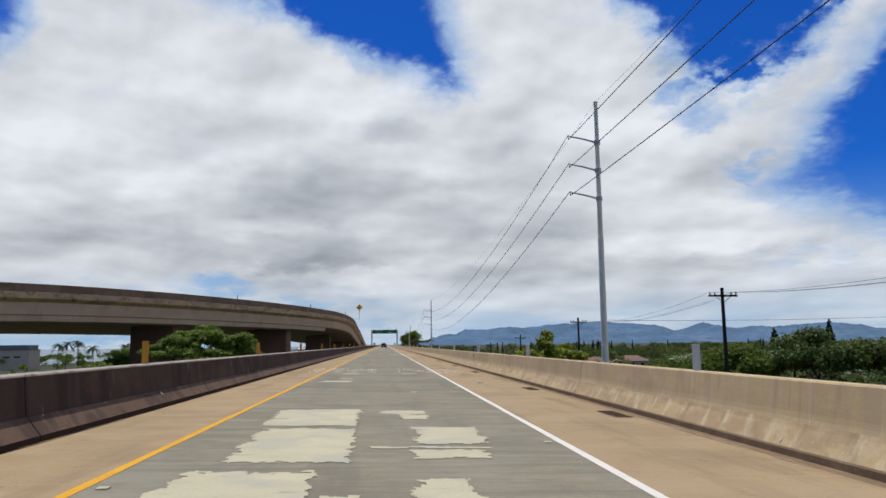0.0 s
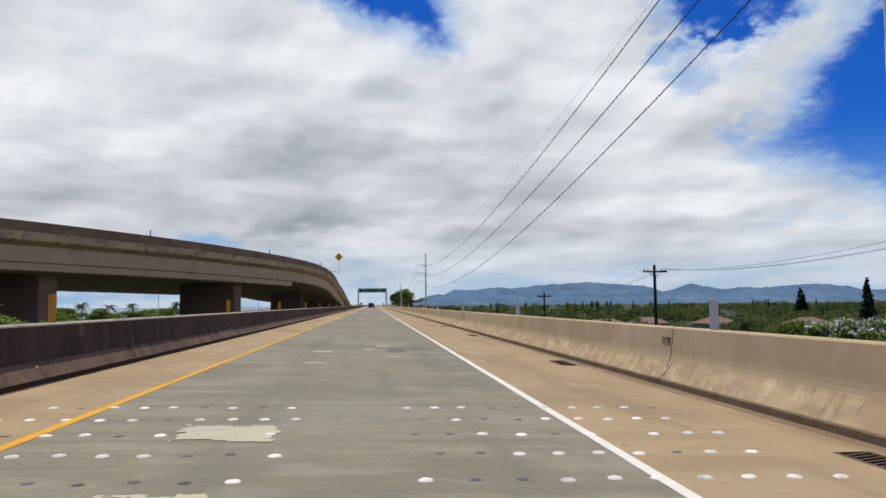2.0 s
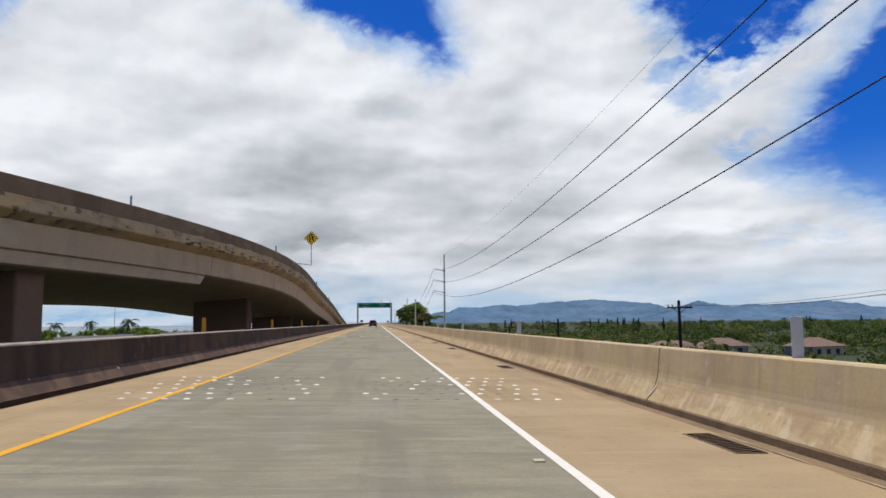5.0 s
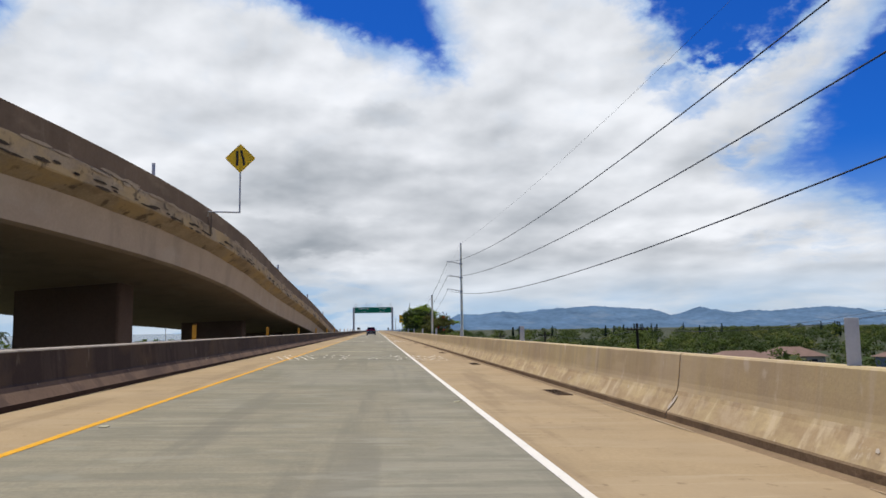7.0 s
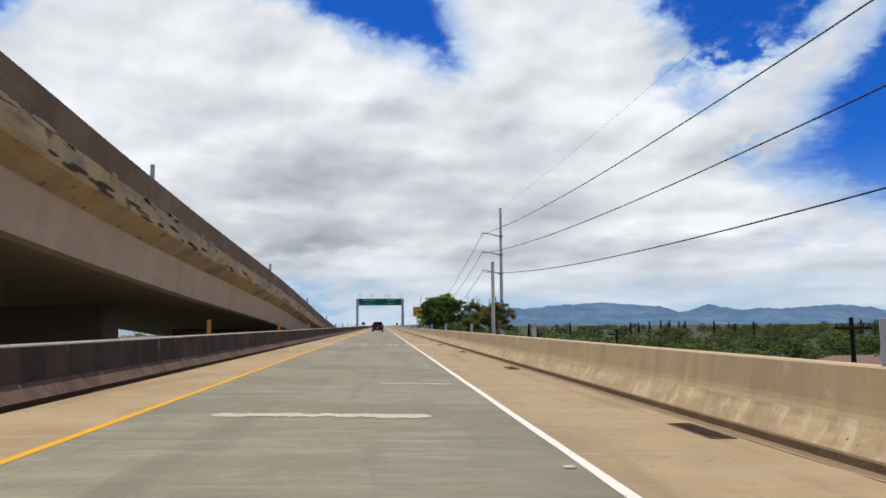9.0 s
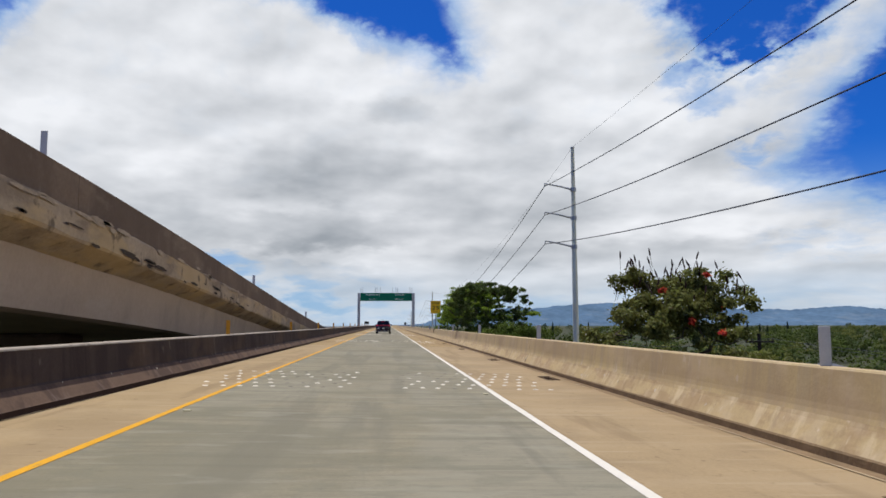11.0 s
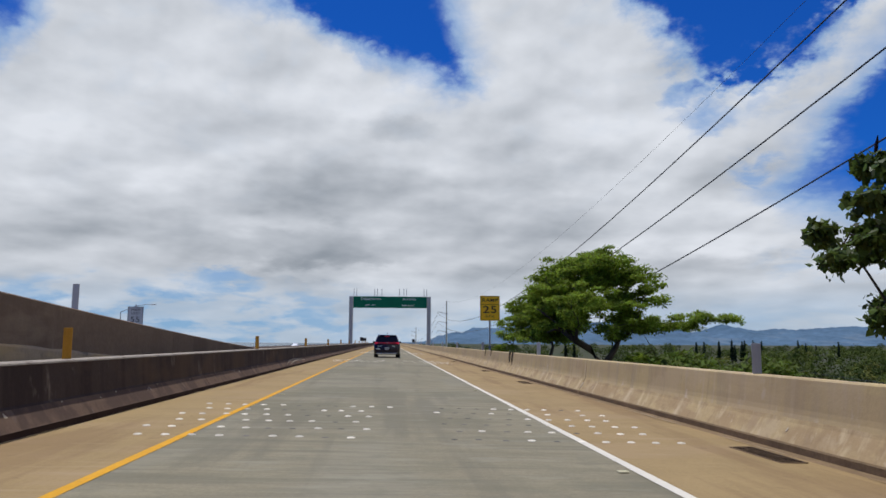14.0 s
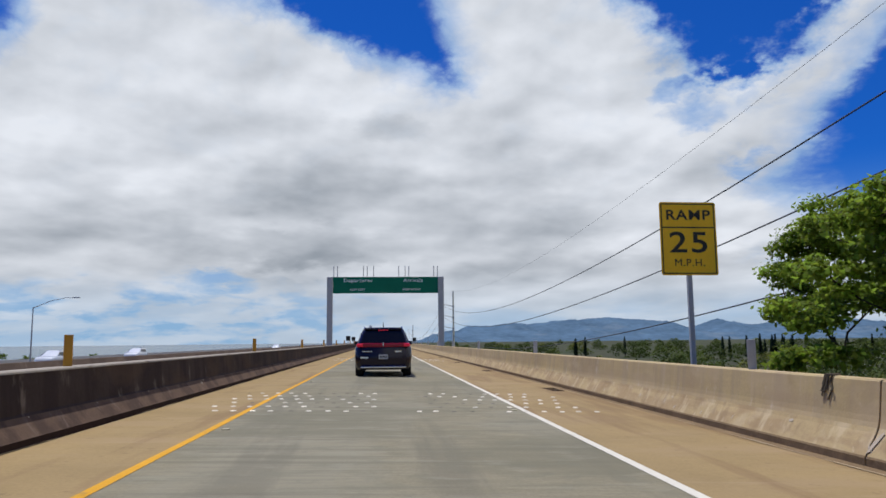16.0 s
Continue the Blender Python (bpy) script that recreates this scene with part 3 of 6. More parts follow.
hatch = thing("inspection_hatch", "small rectangular hatch set in the barrier beside a joint", "hatch", m=pose(4.634, 40.29, 0.50, 0, -6.5, 0))
part("cover", one_box(-0.004, 0.02, -0.125, 0.125, -0.14, 0.14, bevel=0.003), M_WALL, hatch)
for a in ((-0.137, 0.137, 0.14, 0.152), (-0.137, 0.137, -0.152, -0.14), (-0.137, -0.125, -0.14, 0.14), (0.125, 0.137, -0.14, 0.14)):
    part("groove", one_box(-0.003, 0.02, *a), M_TAR, hatch, "dark gap round the cover")
LEFT_PROFILE = [(-4.425, -0.9), (-4.43, 0.222), (-4.445, 0.238), (-4.60, 0.445), (-4.622, 0.475), (-4.66, 0.95), (-4.90, 0.95), (-4.92, -0.9)]
barrier_left = tagged(new("barrier_left"), "stained concrete barrier, its face coloured as in shade, its cap as sunlit", "concrete barrier", kind="structure")
LEFT_JOINTS = [-160, -110, -60, -22, -4, 9, 26, 44, 61.7, 80, 98, 116, 136, 154, 172, 190, 209, 227, 245, 264, 283, 302, 330, 360, 420, 500, 600, 750, 900]
for a, b in zip(LEFT_JOINTS, LEFT_JOINTS[1:]):
    bm = bmesh.new()
    n = max(2, int((b - a) / 2.5))
    ys = [a + 0.014 + (b - a - 0.028) * i / n for i in range(n + 1)]
    extrude_y(bm, LEFT_PROFILE, ys)
    two_tone(part("barrier_panel", bm, M_WALL_SHADE, barrier_left), ((M_TOE_DARK, 0.225, 0.46), (M_RISER_SHADE, -0.6, 0.225)))
    bm = bmesh.new()
    extrude_y(bm, [(-4.645, 0.935), (-4.65, 0.955), (-4.67, 0.970), (-4.90, 0.970), (-4.92, 0.955), (-4.925, 0.935)], ys)
    cap_ = part("barrier_cap", bm, M_CAP, barrier_left, "weathered top edge with sunlight put into its pale tone")

# scuffs of bare pale concrete on the barriers' toes
rs = random.Random(5)


def scuff(x_at, y, z, w, h, lean, parent, mirror):
    pts = []
    for k in range(9):
        a = 2 * math.pi * k / 9
        r = 0.7 + 0.5 * rs.random()
        pts.append((math.cos(a) * w * r, math.sin(a) * h * r))
    s = -1 if mirror else 1
    vs = [(s * (x_at + (q - 0) * 0.60 - 0.007), y + p + lean * q, z + q) for p, q in pts]
    return obj("scuff", vs, [tuple(range(9)) if mirror else tuple(range(8, -1, -1))], M_SCUFF, parent)


for k in range(210):
    y = rs.uniform(2, 290)
    q = rs.uniform(-0.08, 0.10)
    scuff(4.51 + q * 0.6, y, 0.175 + q, rs.uniform(0.010, 0.045) * rs.choice((0.5, 0.8, 1.3)), rs.uniform(0.008, 0.04), rs.uniform(-0.9, 0.4), barrier_right, False)
for k in range(80):
    y = rs.uniform(2, 290)
    q = rs.uniform(-0.06, 0.06)
    scuff(4.527 + q * 0.66, y, 0.33 + q, rs.uniform(0.014, 0.04), rs.uniform(0.02, 0.07), rs.uniform(-2.0, 0.0), barrier_left, True)

for y in RIGHT_JOINTS[6:21]:
    scuff(4.512, y - 0.06, 0.19, rs.uniform(0.03, 0.05), rs.uniform(0.08, 0.11), -0.5, barrier_right, False)
for k in range(140):
    y = 1.0 + 2.1 * k + rs.uniform(-0.2, 0.2)
    scuff(4.585, y, 0.435, rs.uniform(0.008, 0.022), rs.uniform(0.006, 0.016), 0.0, barrier_left, True)
for y in (4.0, 14.5, 27.2, 40.0, 52.5, 65.0, 78.0, 91.0, 104.0, 117.0, 130.0, 143.0, 156.0, 169.0, 182.0, 193.5, 199.0, 205.0, 218.0, 231.0, 244.0, 257.0, 270.0):
    scuff(4.527, y, 0.33, rs.uniform(0.05, 0.085), 0.085, -0.9, barrier_left, True)
# long curved scrapes on the toe near the sign
for pts in (((240.6, 0.27), (241.2, 0.36), (242.1, 0.425), (243.0, 0.44), (244.4, 0.435), (245.8, 0.40), (247.3, 0.335)), ((241.6, 0.26), (242.4, 0.335), (243.4, 0.37), (244.6, 0.375), (245.6, 0.35))):
    vs, fs = [], []
    for i, (y, z) in enumerate(pts):
        h = 0.010 * (0.4 if i in (0, len(pts) - 1) else rs.uniform(0.7, 1.5))
        vs += [(-4.435 - (q - 0.238) * 0.75, y, q) for q in (z - h, z + h)]
        if i:
            fs.append((2 * i - 2, 2 * i, 2 * i + 1, 2 * i - 1))
    obj("scrape", vs, fs, M_SCUFF, barrier_left, "long pale tyre scrape")
# thin pale mortar edge between shoulder and gutter
for name_, x_, side in (("mortar_edge", 4.225, 1), ("mortar_edge", -4.425, -1)):
    bm = bmesh.new()
    y = -20.0
    while y < 420:
        ln = rs.uniform(0.8, 4.0)
        n = max(2, int(ln / 0.35))
        row = []
        for i in range(n + 1):
            yy = y + ln * i / n
            w = (0.010 + 0.022 * abs(noise.noise((yy * 1.1, x_, 2)))) * (0.2 if i in (0, n) else 1.0)
            row.append((bm.verts.new((x_ - w, yy, fall(x_ - w) + 0.010)), bm.verts.new((x_ + w, yy, fall(x_ + w) + 0.010))))
        for p0, p1 in zip(row, row[1:]):
            bm.faces.new((p0[0], p0[1], p1[1], p1[0]))
        y += ln + rs.choice((0.05, 0.1, 0.3, 1.2, 3.0))
    tagged(part(name_, bm, M_MORTAR), "thin broken pale mortar edge along the gutter", "mortar edge", "gutter edges", "structure")

# repaired patches in the wheel tracks: (x0, x1, y0, y1)
PALE_NEAR = [(-2.15, -0.62, 10.85, 13.9), (-2.0, -0.58, 7.35, 10.6), (-2.2, -0.85, 4.6, 6.85), (-0.8, -0.38, 4.9, 5.7), (-0.34, 0.55, 12.75, 13.65), (-0.02, 0.58, 11.85, 12.85),
             (0.15, 1.16, 8.8, 10.8), (-0.41, 1.1, 8.42, 8.62), (0.06, 1.0, 7.6, 8.36), (-0.03, 0.62, 4.7, 6.45), (0.45, 0.65, 19.05, 19.35)]
PALE_FAR = [(-2.35, -1.28, 24.0, 25.1), (-1.86, -1.38, 26.35, 26.8), (-1.97, -1.24, 30.5, 31.0), (-1.95, -1.3, 31.3, 31.7), (-1.6, -0.9, 33.3, 33.8), (-1.68, -0.72, 35.4, 36.4),
            (0.46, 1.19, 31.6, 32.1), (-1.35, -0.84, 47.15, 47.75), (0.34, 0.7, 45.7, 46.0), (-1.22, -0.84, 43.9, 44.1), (-0.15, 0.17, 48.3, 48.75), (0.1, 0.6, 49.9, 50.5),
            (-1.9, 1.0, 146.5, 147.0), (0.2, 1.7, 152.0, 152.3), (0.3, 1.6, 300.0, 301.0)]
TAR_SPOTS = [(0.38, 0.92, 47.4, 49.2), (0.7, 1.75, 48.8, 49.35), (-1.56, -1.15, 47.75, 48.1), (-1.6, -1.05, 58.9, 59.5), (0.25, 0.65, 59.2, 59.6), (0.28, 0.62, 58.2, 58.6)]
for (x0, x1, y0, y1), dark in [(q, 0) for q in PALE_NEAR + PALE_FAR] + [(q, 1) for q in TAR_SPOTS]:
    ca, cb = 0.025, 0.06
    soft = min(0.20, 0.45 * min(x1 - x0, y1 - y0))
    vs, fs, ids = [], [], {}

    def corner(i, j):
        if (i, j) not in ids:
            ids[i, j] = len(vs)
            x = x0 - 0.1 + i * ca + 0.012 * noise.noise((i * 0.9, j * 0.7, x0))
            y = y0 - 0.1 + j * cb + 0.03 * noise.noise((i * 0.6, j * 0.8, y0 + 7))
            vs.append((x, y, fall(x) + 0.006))
        return ids[i, j]

    for i in range(int((x1 - x0 + 0.2) / ca)):
        for j in range(int((y1 - y0 + 0.2) / cb)):
            x, y = x0 - 0.1 + (i + 0.5) * ca, y0 - 0.1 + (j + 0.5) * cb
            inside = min(x - x0, (x1 - x) * 1.2, (y - y0) * 0.8, (y1 - y) * 0.8)
            torn = 0.55 * noise.noise((x * 1.3 + x0, y * 2.2, 3)) + 0.38 * noise.noise((x * 4.0, y * 7.5, 8)) + 0.2 * noise.noise((x * 9.0, y * 20.0, 5))
            if inside / soft + torn * (1.5 if dark else 1.15) > (0.55 if dark else 0.30) - 0.15 * (inside > soft):
                fs.append((corner(i, j), corner(i + 1, j), corner(i + 1, j + 1), corner(i, j + 1)))
    if not fs:
        continue
    ob = obj("road_patch", vs, fs, M_PATCH_DARK if dark else M_PATCH)
    tagged(ob, "small dark tar patch on the concrete lane" if dark else "pale cream repair patch with ragged edges in the lane", "road patch", "road repairs", "structure")

# ---- ceramic dots in staggered rows ----
bm = bmesh.new()
rings = [(0.054, 0.0), (0.050, 0.006), (0.038, 0.012), (0.018, 0.014)]
prev = None
for r, z in rings:
    ring = [bm.verts.new((r * math.cos(2 * math.pi * k / 10), r * math.sin(2 * math.pi * k / 10), z)) for k in range(10)]
    if prev:
        for k in range(10):
            bm.faces.new((prev[k], prev[(k + 1) % 10], ring[(k + 1) % 10], ring[k]))
    prev = ring
bm.faces.new(prev)
dot_white = bpy.data.meshes.new("dot")
bm.to_mesh(dot_white)
bm.free()
dot_worn = dot_white.copy()
dot_white.materials.append(M_DOT)
dot_worn.materials.append(M_DOT_WORN)
for m_ in (dot_white, dot_worn):
    m_.polygons.foreach_set("use_smooth", [True] * len(m_.polygons))
rd = random.Random(3)
for near in (33.17, 87.45, 135.95, 180.95, 218.65, 252.75, 286.95):
    cl = thing("rumble_dots", "six staggered rows of cream ceramic dots, many worn", "pavement dots", "rumble strips", pose(0, near, 0))
    for row in range(6):
        offset = 0.17 * (row % 2)
        xs = [(3.16 + offset if near < 40 else 3.33 - offset) - 0.318 * k for k in range(22)]
        for x in xs:
            in_gap = -0.50 < x < 0.32
            if x < -4.2 or (in_gap and rd.random() < 0.93) or rd.random() < 0.05:
                continue
            on_wheel = -2.2 < x < -0.9 or 0.4 < x < 1.8
            worn = rd.random() < (0.55 if on_wheel else 0.06)
            d = new("dot", dot_worn if worn else dot_white)
            d.parent = cl
            px = x + rd.uniform(-0.02, 0.02)
            d.matrix_basis = pose(px, row * 0.88 + rd.uniform(-0.04, 0.04), fall(px) + (0.0 if not worn else -0.008), 0, 0, rd.uniform(0, 90))

# reflective markers beside the edge lines
bm = bmesh.new()
box(bm, -0.05, 0.05, -0.05, 0.05, 0, 0.016, 0.006)
marker = part("lane_marker", bm, M_PATCH)
marker.matrix_basis = pose(1.88, 9.0, fall(1.88))
tagged(marker, "small pale raised reflective marker by the edge line", "road stud", "edge studs")
for k in range(-1, 30):
    if k:
        copy_thing(marker, pose(1.88, 9.0 + 12.2 * k, fall(1.88)))
    copy_thing(marker, pose(-2.60, 6.0 + 12.2 * k, fall(-2.6)))

# ---- drain grates ----
gr = thing("drain_grate", "rusty iron drain grate in the shoulder", "drain grate", "shoulder drains", pose(3.98, 13.0, fall(3.98)))
# no hollow below: a black sheet on the deck paints the pit's shade
part("pit", one_box(-0.134, 0.134, -0.60, 0.60, 0.002, 0.004), M_PIT_SHADE, gr, "flat black sheet for the shade of the pit under the bars")
bm = bmesh.new()
for a in ((-0.154, -0.134, -0.62, 0.62), (0.134, 0.154, -0.62, 0.62), (-0.134, 0.134, -0.62, -0.60), (-0.134, 0.134, 0.60, 0.62)):
    box(bm, *a, -0.002, 0.010)
part("frame", bm, M_IRON, gr)
for k in range(14):
    y = -0.535 + 1.07 * k / 13
    bm = bmesh.new()
    vs = [bm.verts.new(p) for p in ((-0.134, y - 0.009 - 0.045, 0.009), (0.134, y - 0.009 + 0.045, 0.009), (0.134, y + 0.009 + 0.045, 0.009), (-0.134, y + 0.009 - 0.045, 0.009))]
    f = bm.faces.new(vs)
    ex = bmesh.ops.extrude_face_region(bm, geom=[f])
    bmesh.ops.translate(bm, vec=(0, 0, -0.004), verts=[v for v in ex["geom"] if isinstance(v, bmesh.types.BMVert)])
    part("bar", bm, M_IRON, gr)
for y in (0.8, 21.3, 34.6, 44.6, 58.4, 70.9, 83.5, 96.5, 110.9, 121.0, 133.0, 145.8, 158.5, 171.5, 184.6, 194.1, 206.0, 218.1, 233.5, 243.2, 259.4, 272.0, 285.0, 298.0):
    copy_thing(gr, pose(3.98, y - 0.35, fall(3.98)))

# ---- delineator plates on the barriers ----
dl = thing("delineator", "faded orange delineator plate standing on the barrier", "delineator", "orange delineators", pose(-4.79, -2.0, 0.97))
part("plate", one_box(-0.062, 0.062, -0.012, 0.0, 0.0, 0.43, bevel=0.004), M_ORANGE, dl)
part("bracket", one_box(-0.04, 0.04, 0.0, 0.04, 0.0, 0.16, bevel=0.004), M_STEEL, dl)
dr = thing("delineator", "grey metal delineator plate standing on the barrier", "delineator", "grey delineators", pose(4.755, -4.0, 0.815))
part("plate", one_box(-0.065, 0.065, -0.012, 0.0, 0.0, 0.42, bevel=0.004), M_GREY_PLATE, dr)
part("bracket", one_box(-0.04, 0.04, 0.0, 0.04, 0.0, 0.16, bevel=0.004), M_STEEL, dr)
for y in [14.1, 27.0, 41.0, 55.0, 69.0, 84.3] + [99.2 + 15.1 * k for k in range(19)]:
    copy_thing(dl, pose(-4.79, y, 0.97))
for k, y in enumerate([11.0, 25.2, 38.9, 52.9, 67.7, 83.0, 98.0, 112.85, 127.85, 143.2, 158.6, 173.95, 189.1, 204.0] + [219.4 + 15.2 * k for k in range(11)]):
    copy_thing(dr, pose(4.755, y, 0.815, 0, 0, (k * 37 % 7) - 3))

# ---- the curved flyover that comes down beside the ramp ----
FLY_X, FLY_Y, FLY_R = -5.9, 151.0, 150.0
# parapet height along the way, from the far end (y = 420) backwards
FLY_S = [0, 90, 138, 156, 174, 190, 205, 220, 235, 250, 262, 272, 280, 288, 296, 306, 318, 332, 346, 360, 380, 400, 470, 640]
FLY_Z = [-0.1, -0.1, 0.10, 0.38, 0.76, 1.40, 2.20, 3.10, 4.02, 4.64, 5.15, 5.77, 6.38, 6.64, 6.80, 6.85, 6.93, 7.00, 7.06, 6.98, 6.35, 5.6, 4.5, 4.3]


def fly_frame(s):
    """Place and rightward direction of the parapet's outer edge, s metres back from y = 420."""
    z = float(np.interp(s, FLY_S, FLY_Z))
    straight = 420.0 - FLY_Y
    if s <= straight:
        return Vector((FLY_X, 420.0 - s, z)), Vector((1, 0, 0))
    a = (s - straight) / FLY_R
    return Vector((FLY_X - FLY_R * (1 - math.cos(a)), FLY_Y - FLY_R * math.sin(a), z)), Vector((math.cos(a), -math.sin(a), 0))


def fly_sweep(bm, profile, s0, s1, step=4.0, wob=0.0, seed=0):
    """A profile of (rightward, upward) points drawn along the way; the bend is wider and banked."""
    n = max(1, int(round((s1 - s0) / step)))
    rings = []
    for i in range(n + 1):
        s = s0 + (s1 - s0) * i / n
        p, r = fly_frame(s)
        z = sum(fly_frame(max(0, min(620, s + o)))[0].z for o in (-5, 0, 5)) / 3
        wide = float(np.interp(s, (250, 300), (1.0, 1.42)))
        bank = float(np.interp(s, (232, 295), (0.0, 0.09)))
        ring = []
        for k, (u, v) in enumerate(profile):
            if u < -1:
                u *= wide
            v += bank * u
            q = wob * (noise.noise((s * 0.35, k * 3.1 + seed, 0)) + 0.9 * noise.noise((s * 1.3, k * 1.7 + seed, 4))) if wob else 0
            ring.append(bm.verts.new((p.x + r.x * (u + 0.4 * q), p.y + r.y * (u + 0.4 * q), z + v + q)))
        rings.append(ring)
    k = len(profile)
    for r0, r1 in zip(rings, rings[1:]):
        for i in range(k):
            bm.faces.new((r0[i], r0[(i + 1) % k], r1[(i + 1) % k], r1[i]))
    bm.faces.new(rings[0][::-1])
    bm.faces.new(rings[-1])


fly = tagged(new("flyover"), "weathered concrete flyover on piers, curving down beside the ramp", "flyover", kind="structure")
s = 155.0
while s < 620:
    e = min(620, s + 12.0)
    bm = bmesh.new()
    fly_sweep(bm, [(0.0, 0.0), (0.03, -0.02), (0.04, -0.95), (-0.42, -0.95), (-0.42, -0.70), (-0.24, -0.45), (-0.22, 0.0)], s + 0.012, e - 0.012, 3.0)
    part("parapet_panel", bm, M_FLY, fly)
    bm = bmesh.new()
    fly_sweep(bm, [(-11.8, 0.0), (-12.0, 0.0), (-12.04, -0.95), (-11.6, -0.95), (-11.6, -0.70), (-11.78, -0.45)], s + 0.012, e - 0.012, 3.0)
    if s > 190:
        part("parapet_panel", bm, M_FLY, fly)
    else:
        bm.free()
    s = e
bm = bmesh.new()
fly_sweep(bm, [(0.07, -0.74), (0.10, -0.78), (0.12, -1.28), (0.09, -1.33), (-0.42, -1.60), (-11.6, -1.62), (-12.1, -1.35), (-12.1, -0.97), (-0.2, -0.97), (-0.2, -0.76)], 0, 620, 0.6, 0.034, 1)
part("deck_slab", bm, M_FLY_EDGE, fly, "stained cracked slab edge with yellow-brown blotches")
for s_a, s_b in ((120, 299.0), (299.06, 620)):
    bm = bmesh.new()
    fly_sweep(bm, [(-0.40, -1.55), (-0.52, -2.66), (-0.70, -2.72), (-11.4, -2.72), (-11.6, -1.55)], s_a, s_b, 3.0)
    part("girder", bm, M_GIRDER, fly, "smooth grey girder face")
bm = bmesh.new()
fly_sweep(bm, [(-0.66, -2.60), (-0.72, -3.22), (-0.90, -3.28), (-1.45, -3.28), (-1.45, -2.60)], 299.4, 620, 3.0)
for v in bm.verts:
    if v.co.y > fly_frame(299.5)[0].y - 0.2 and v.co.z < 6.8 - 2.95:
        v.co.y -= 1.1
part("girder_lip", bm, M_GIRDER, fly, "lower ledge of the girder with a cut-back end")
bm = bmesh.new()
fly_sweep(bm, [(-0.42, -0.96), (-0.42, -0.93), (-11.6, -0.93), (-11.6, -0.96)], 0, 620, 6.0)
part("roadway", bm, M_TARMAC, fly, "grey asphalt surface")
# spalled pits, bare patches and a rust streak along the slab edge
rk = random.Random(77)


def edge_mark(name, s, low, high, half, u, mat, label):
    """A ragged flat mark on the edge face between two heights under the parapet's top."""
    bm = bmesh.new()
    up, dn = [], []
    for i in range(8):
        o = half * (2 * i / 7 - 1)
        p, r_ = fly_frame(s + o)
        z = sum(fly_frame(s + o + d)[0].z for d in (-5, 0, 5)) / 3
        c = math.sqrt(max(0.04, 1 - (2 * i / 7 - 1) ** 2))
        mid = (low + high) / 2
        for row, w in ((up, (high - mid) * c * rk.uniform(0.55, 1.0)), (dn, (low - mid) * c * rk.uniform(0.55, 1.0))):
            row.append(bm.verts.new((p.x + r_.x * u, p.y + r_.y * u, z + mid + w)))
    for i in range(7):
        bm.faces.new((dn[i], up[i], up[i + 1], dn[i + 1]))
    part(name, bm, mat, fly, label)


# broken pits as flat marks, the shade in their hollows put into the colour
for k in range(120):
    s = 221 + 83 * rk.random() ** 0.8
    a = rk.uniform(-1.30, -1.02)
    edge_mark("spall", s, a - rk.uniform(0.03, 0.11), a + rk.uniform(0.0, 0.05), rk.uniform(0.10, 0.55), 0.148, M_SPALL, "flat dark mark for the shaded hollow of a broken pit")
for k in range(90):
    s = 223 + 81 * rk.random()
    a = rk.uniform(-0.84, -0.70)
    edge_mark("bare_patch", s, a - rk.uniform(0.04, 0.10), a + rk.uniform(0.02, 0.07), rk.uniform(0.15, 0.6), 0.135, M_SCUFF_FLY, "pale flaked patch at the slab's upper edge")
edge_mark("rust_streak", 281.72, -1.30, -0.10, 0.10, 0.155, M_FLY_STREAK, "dark streak below the sign bracket")
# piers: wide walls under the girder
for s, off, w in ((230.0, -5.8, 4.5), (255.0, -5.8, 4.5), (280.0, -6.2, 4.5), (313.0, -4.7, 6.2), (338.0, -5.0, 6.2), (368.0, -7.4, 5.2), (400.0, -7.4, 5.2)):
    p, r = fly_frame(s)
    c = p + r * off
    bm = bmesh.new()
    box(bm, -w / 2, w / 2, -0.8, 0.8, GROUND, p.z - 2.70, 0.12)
    pr = part("pier", bm, M_PIER, fly, "pier wall with the deck's shade put into its dark colour")
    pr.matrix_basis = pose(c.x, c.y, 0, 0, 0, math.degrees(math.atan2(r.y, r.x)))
# stub posts standing on the flyover's parapet
post = thing("marker_post", "short grey metal post on the flyover parapet", "marker post", "parapet posts")
part("plate", one_box(-0.06, 0.06, -0.012, 0.0, 0.0, 0.48, bevel=0.004), M_GREY_PLATE, post)
part("bracket", one_box(-0.04, 0.04, 0.0, 0.05, 0.0, 0.14, bevel=0.004), M_STEEL, post)
first = True
for y in (223.2, 201.0, 179.8, 157.8, 132.9, 112.0, 92.0):
    s = 420 - y if y > 151 else 269 + 150 * math.asin((151 - y) / 150)
    p, r = fly_frame(s)
    p = p - r * 0.12
    z = sum(fly_frame(s + o)[0].z for o in (-5, 0, 5)) / 3
    m_ = pose(p.x, p.y, z, 0, 0, math.degrees(math.atan2(r.y, r.x)))
    if first:
        post.matrix_basis = m_
        first = False
    else:
        copy_thing(post, m_)

# far wall of the highway beyond
bm = bmesh.new()
extrude_y(bm, [(-18.4, GROUND), (-18.35, 0.0), (-18.5, 0.40), (-18.75, 0.40), (-18.9, GROUND)], [262 + 638 * i / 60 for i in range(61)])
tagged(part("median_wall", bm, M_FLY), "brown weathered concrete wall along the far highway", "concrete barrier", kind="structure")
bm = bmesh.new()
extrude_y(bm, [(-60, -1.05), (-18.9, -1.05), (-18.9, -2.2), (-60, -2.2)], [200 + 700 * i / 10 for i in range(11)])
tagged(part("far_highway", bm, M_TARMAC), "grey asphalt carriageway of the far highway", "road", kind="structure")

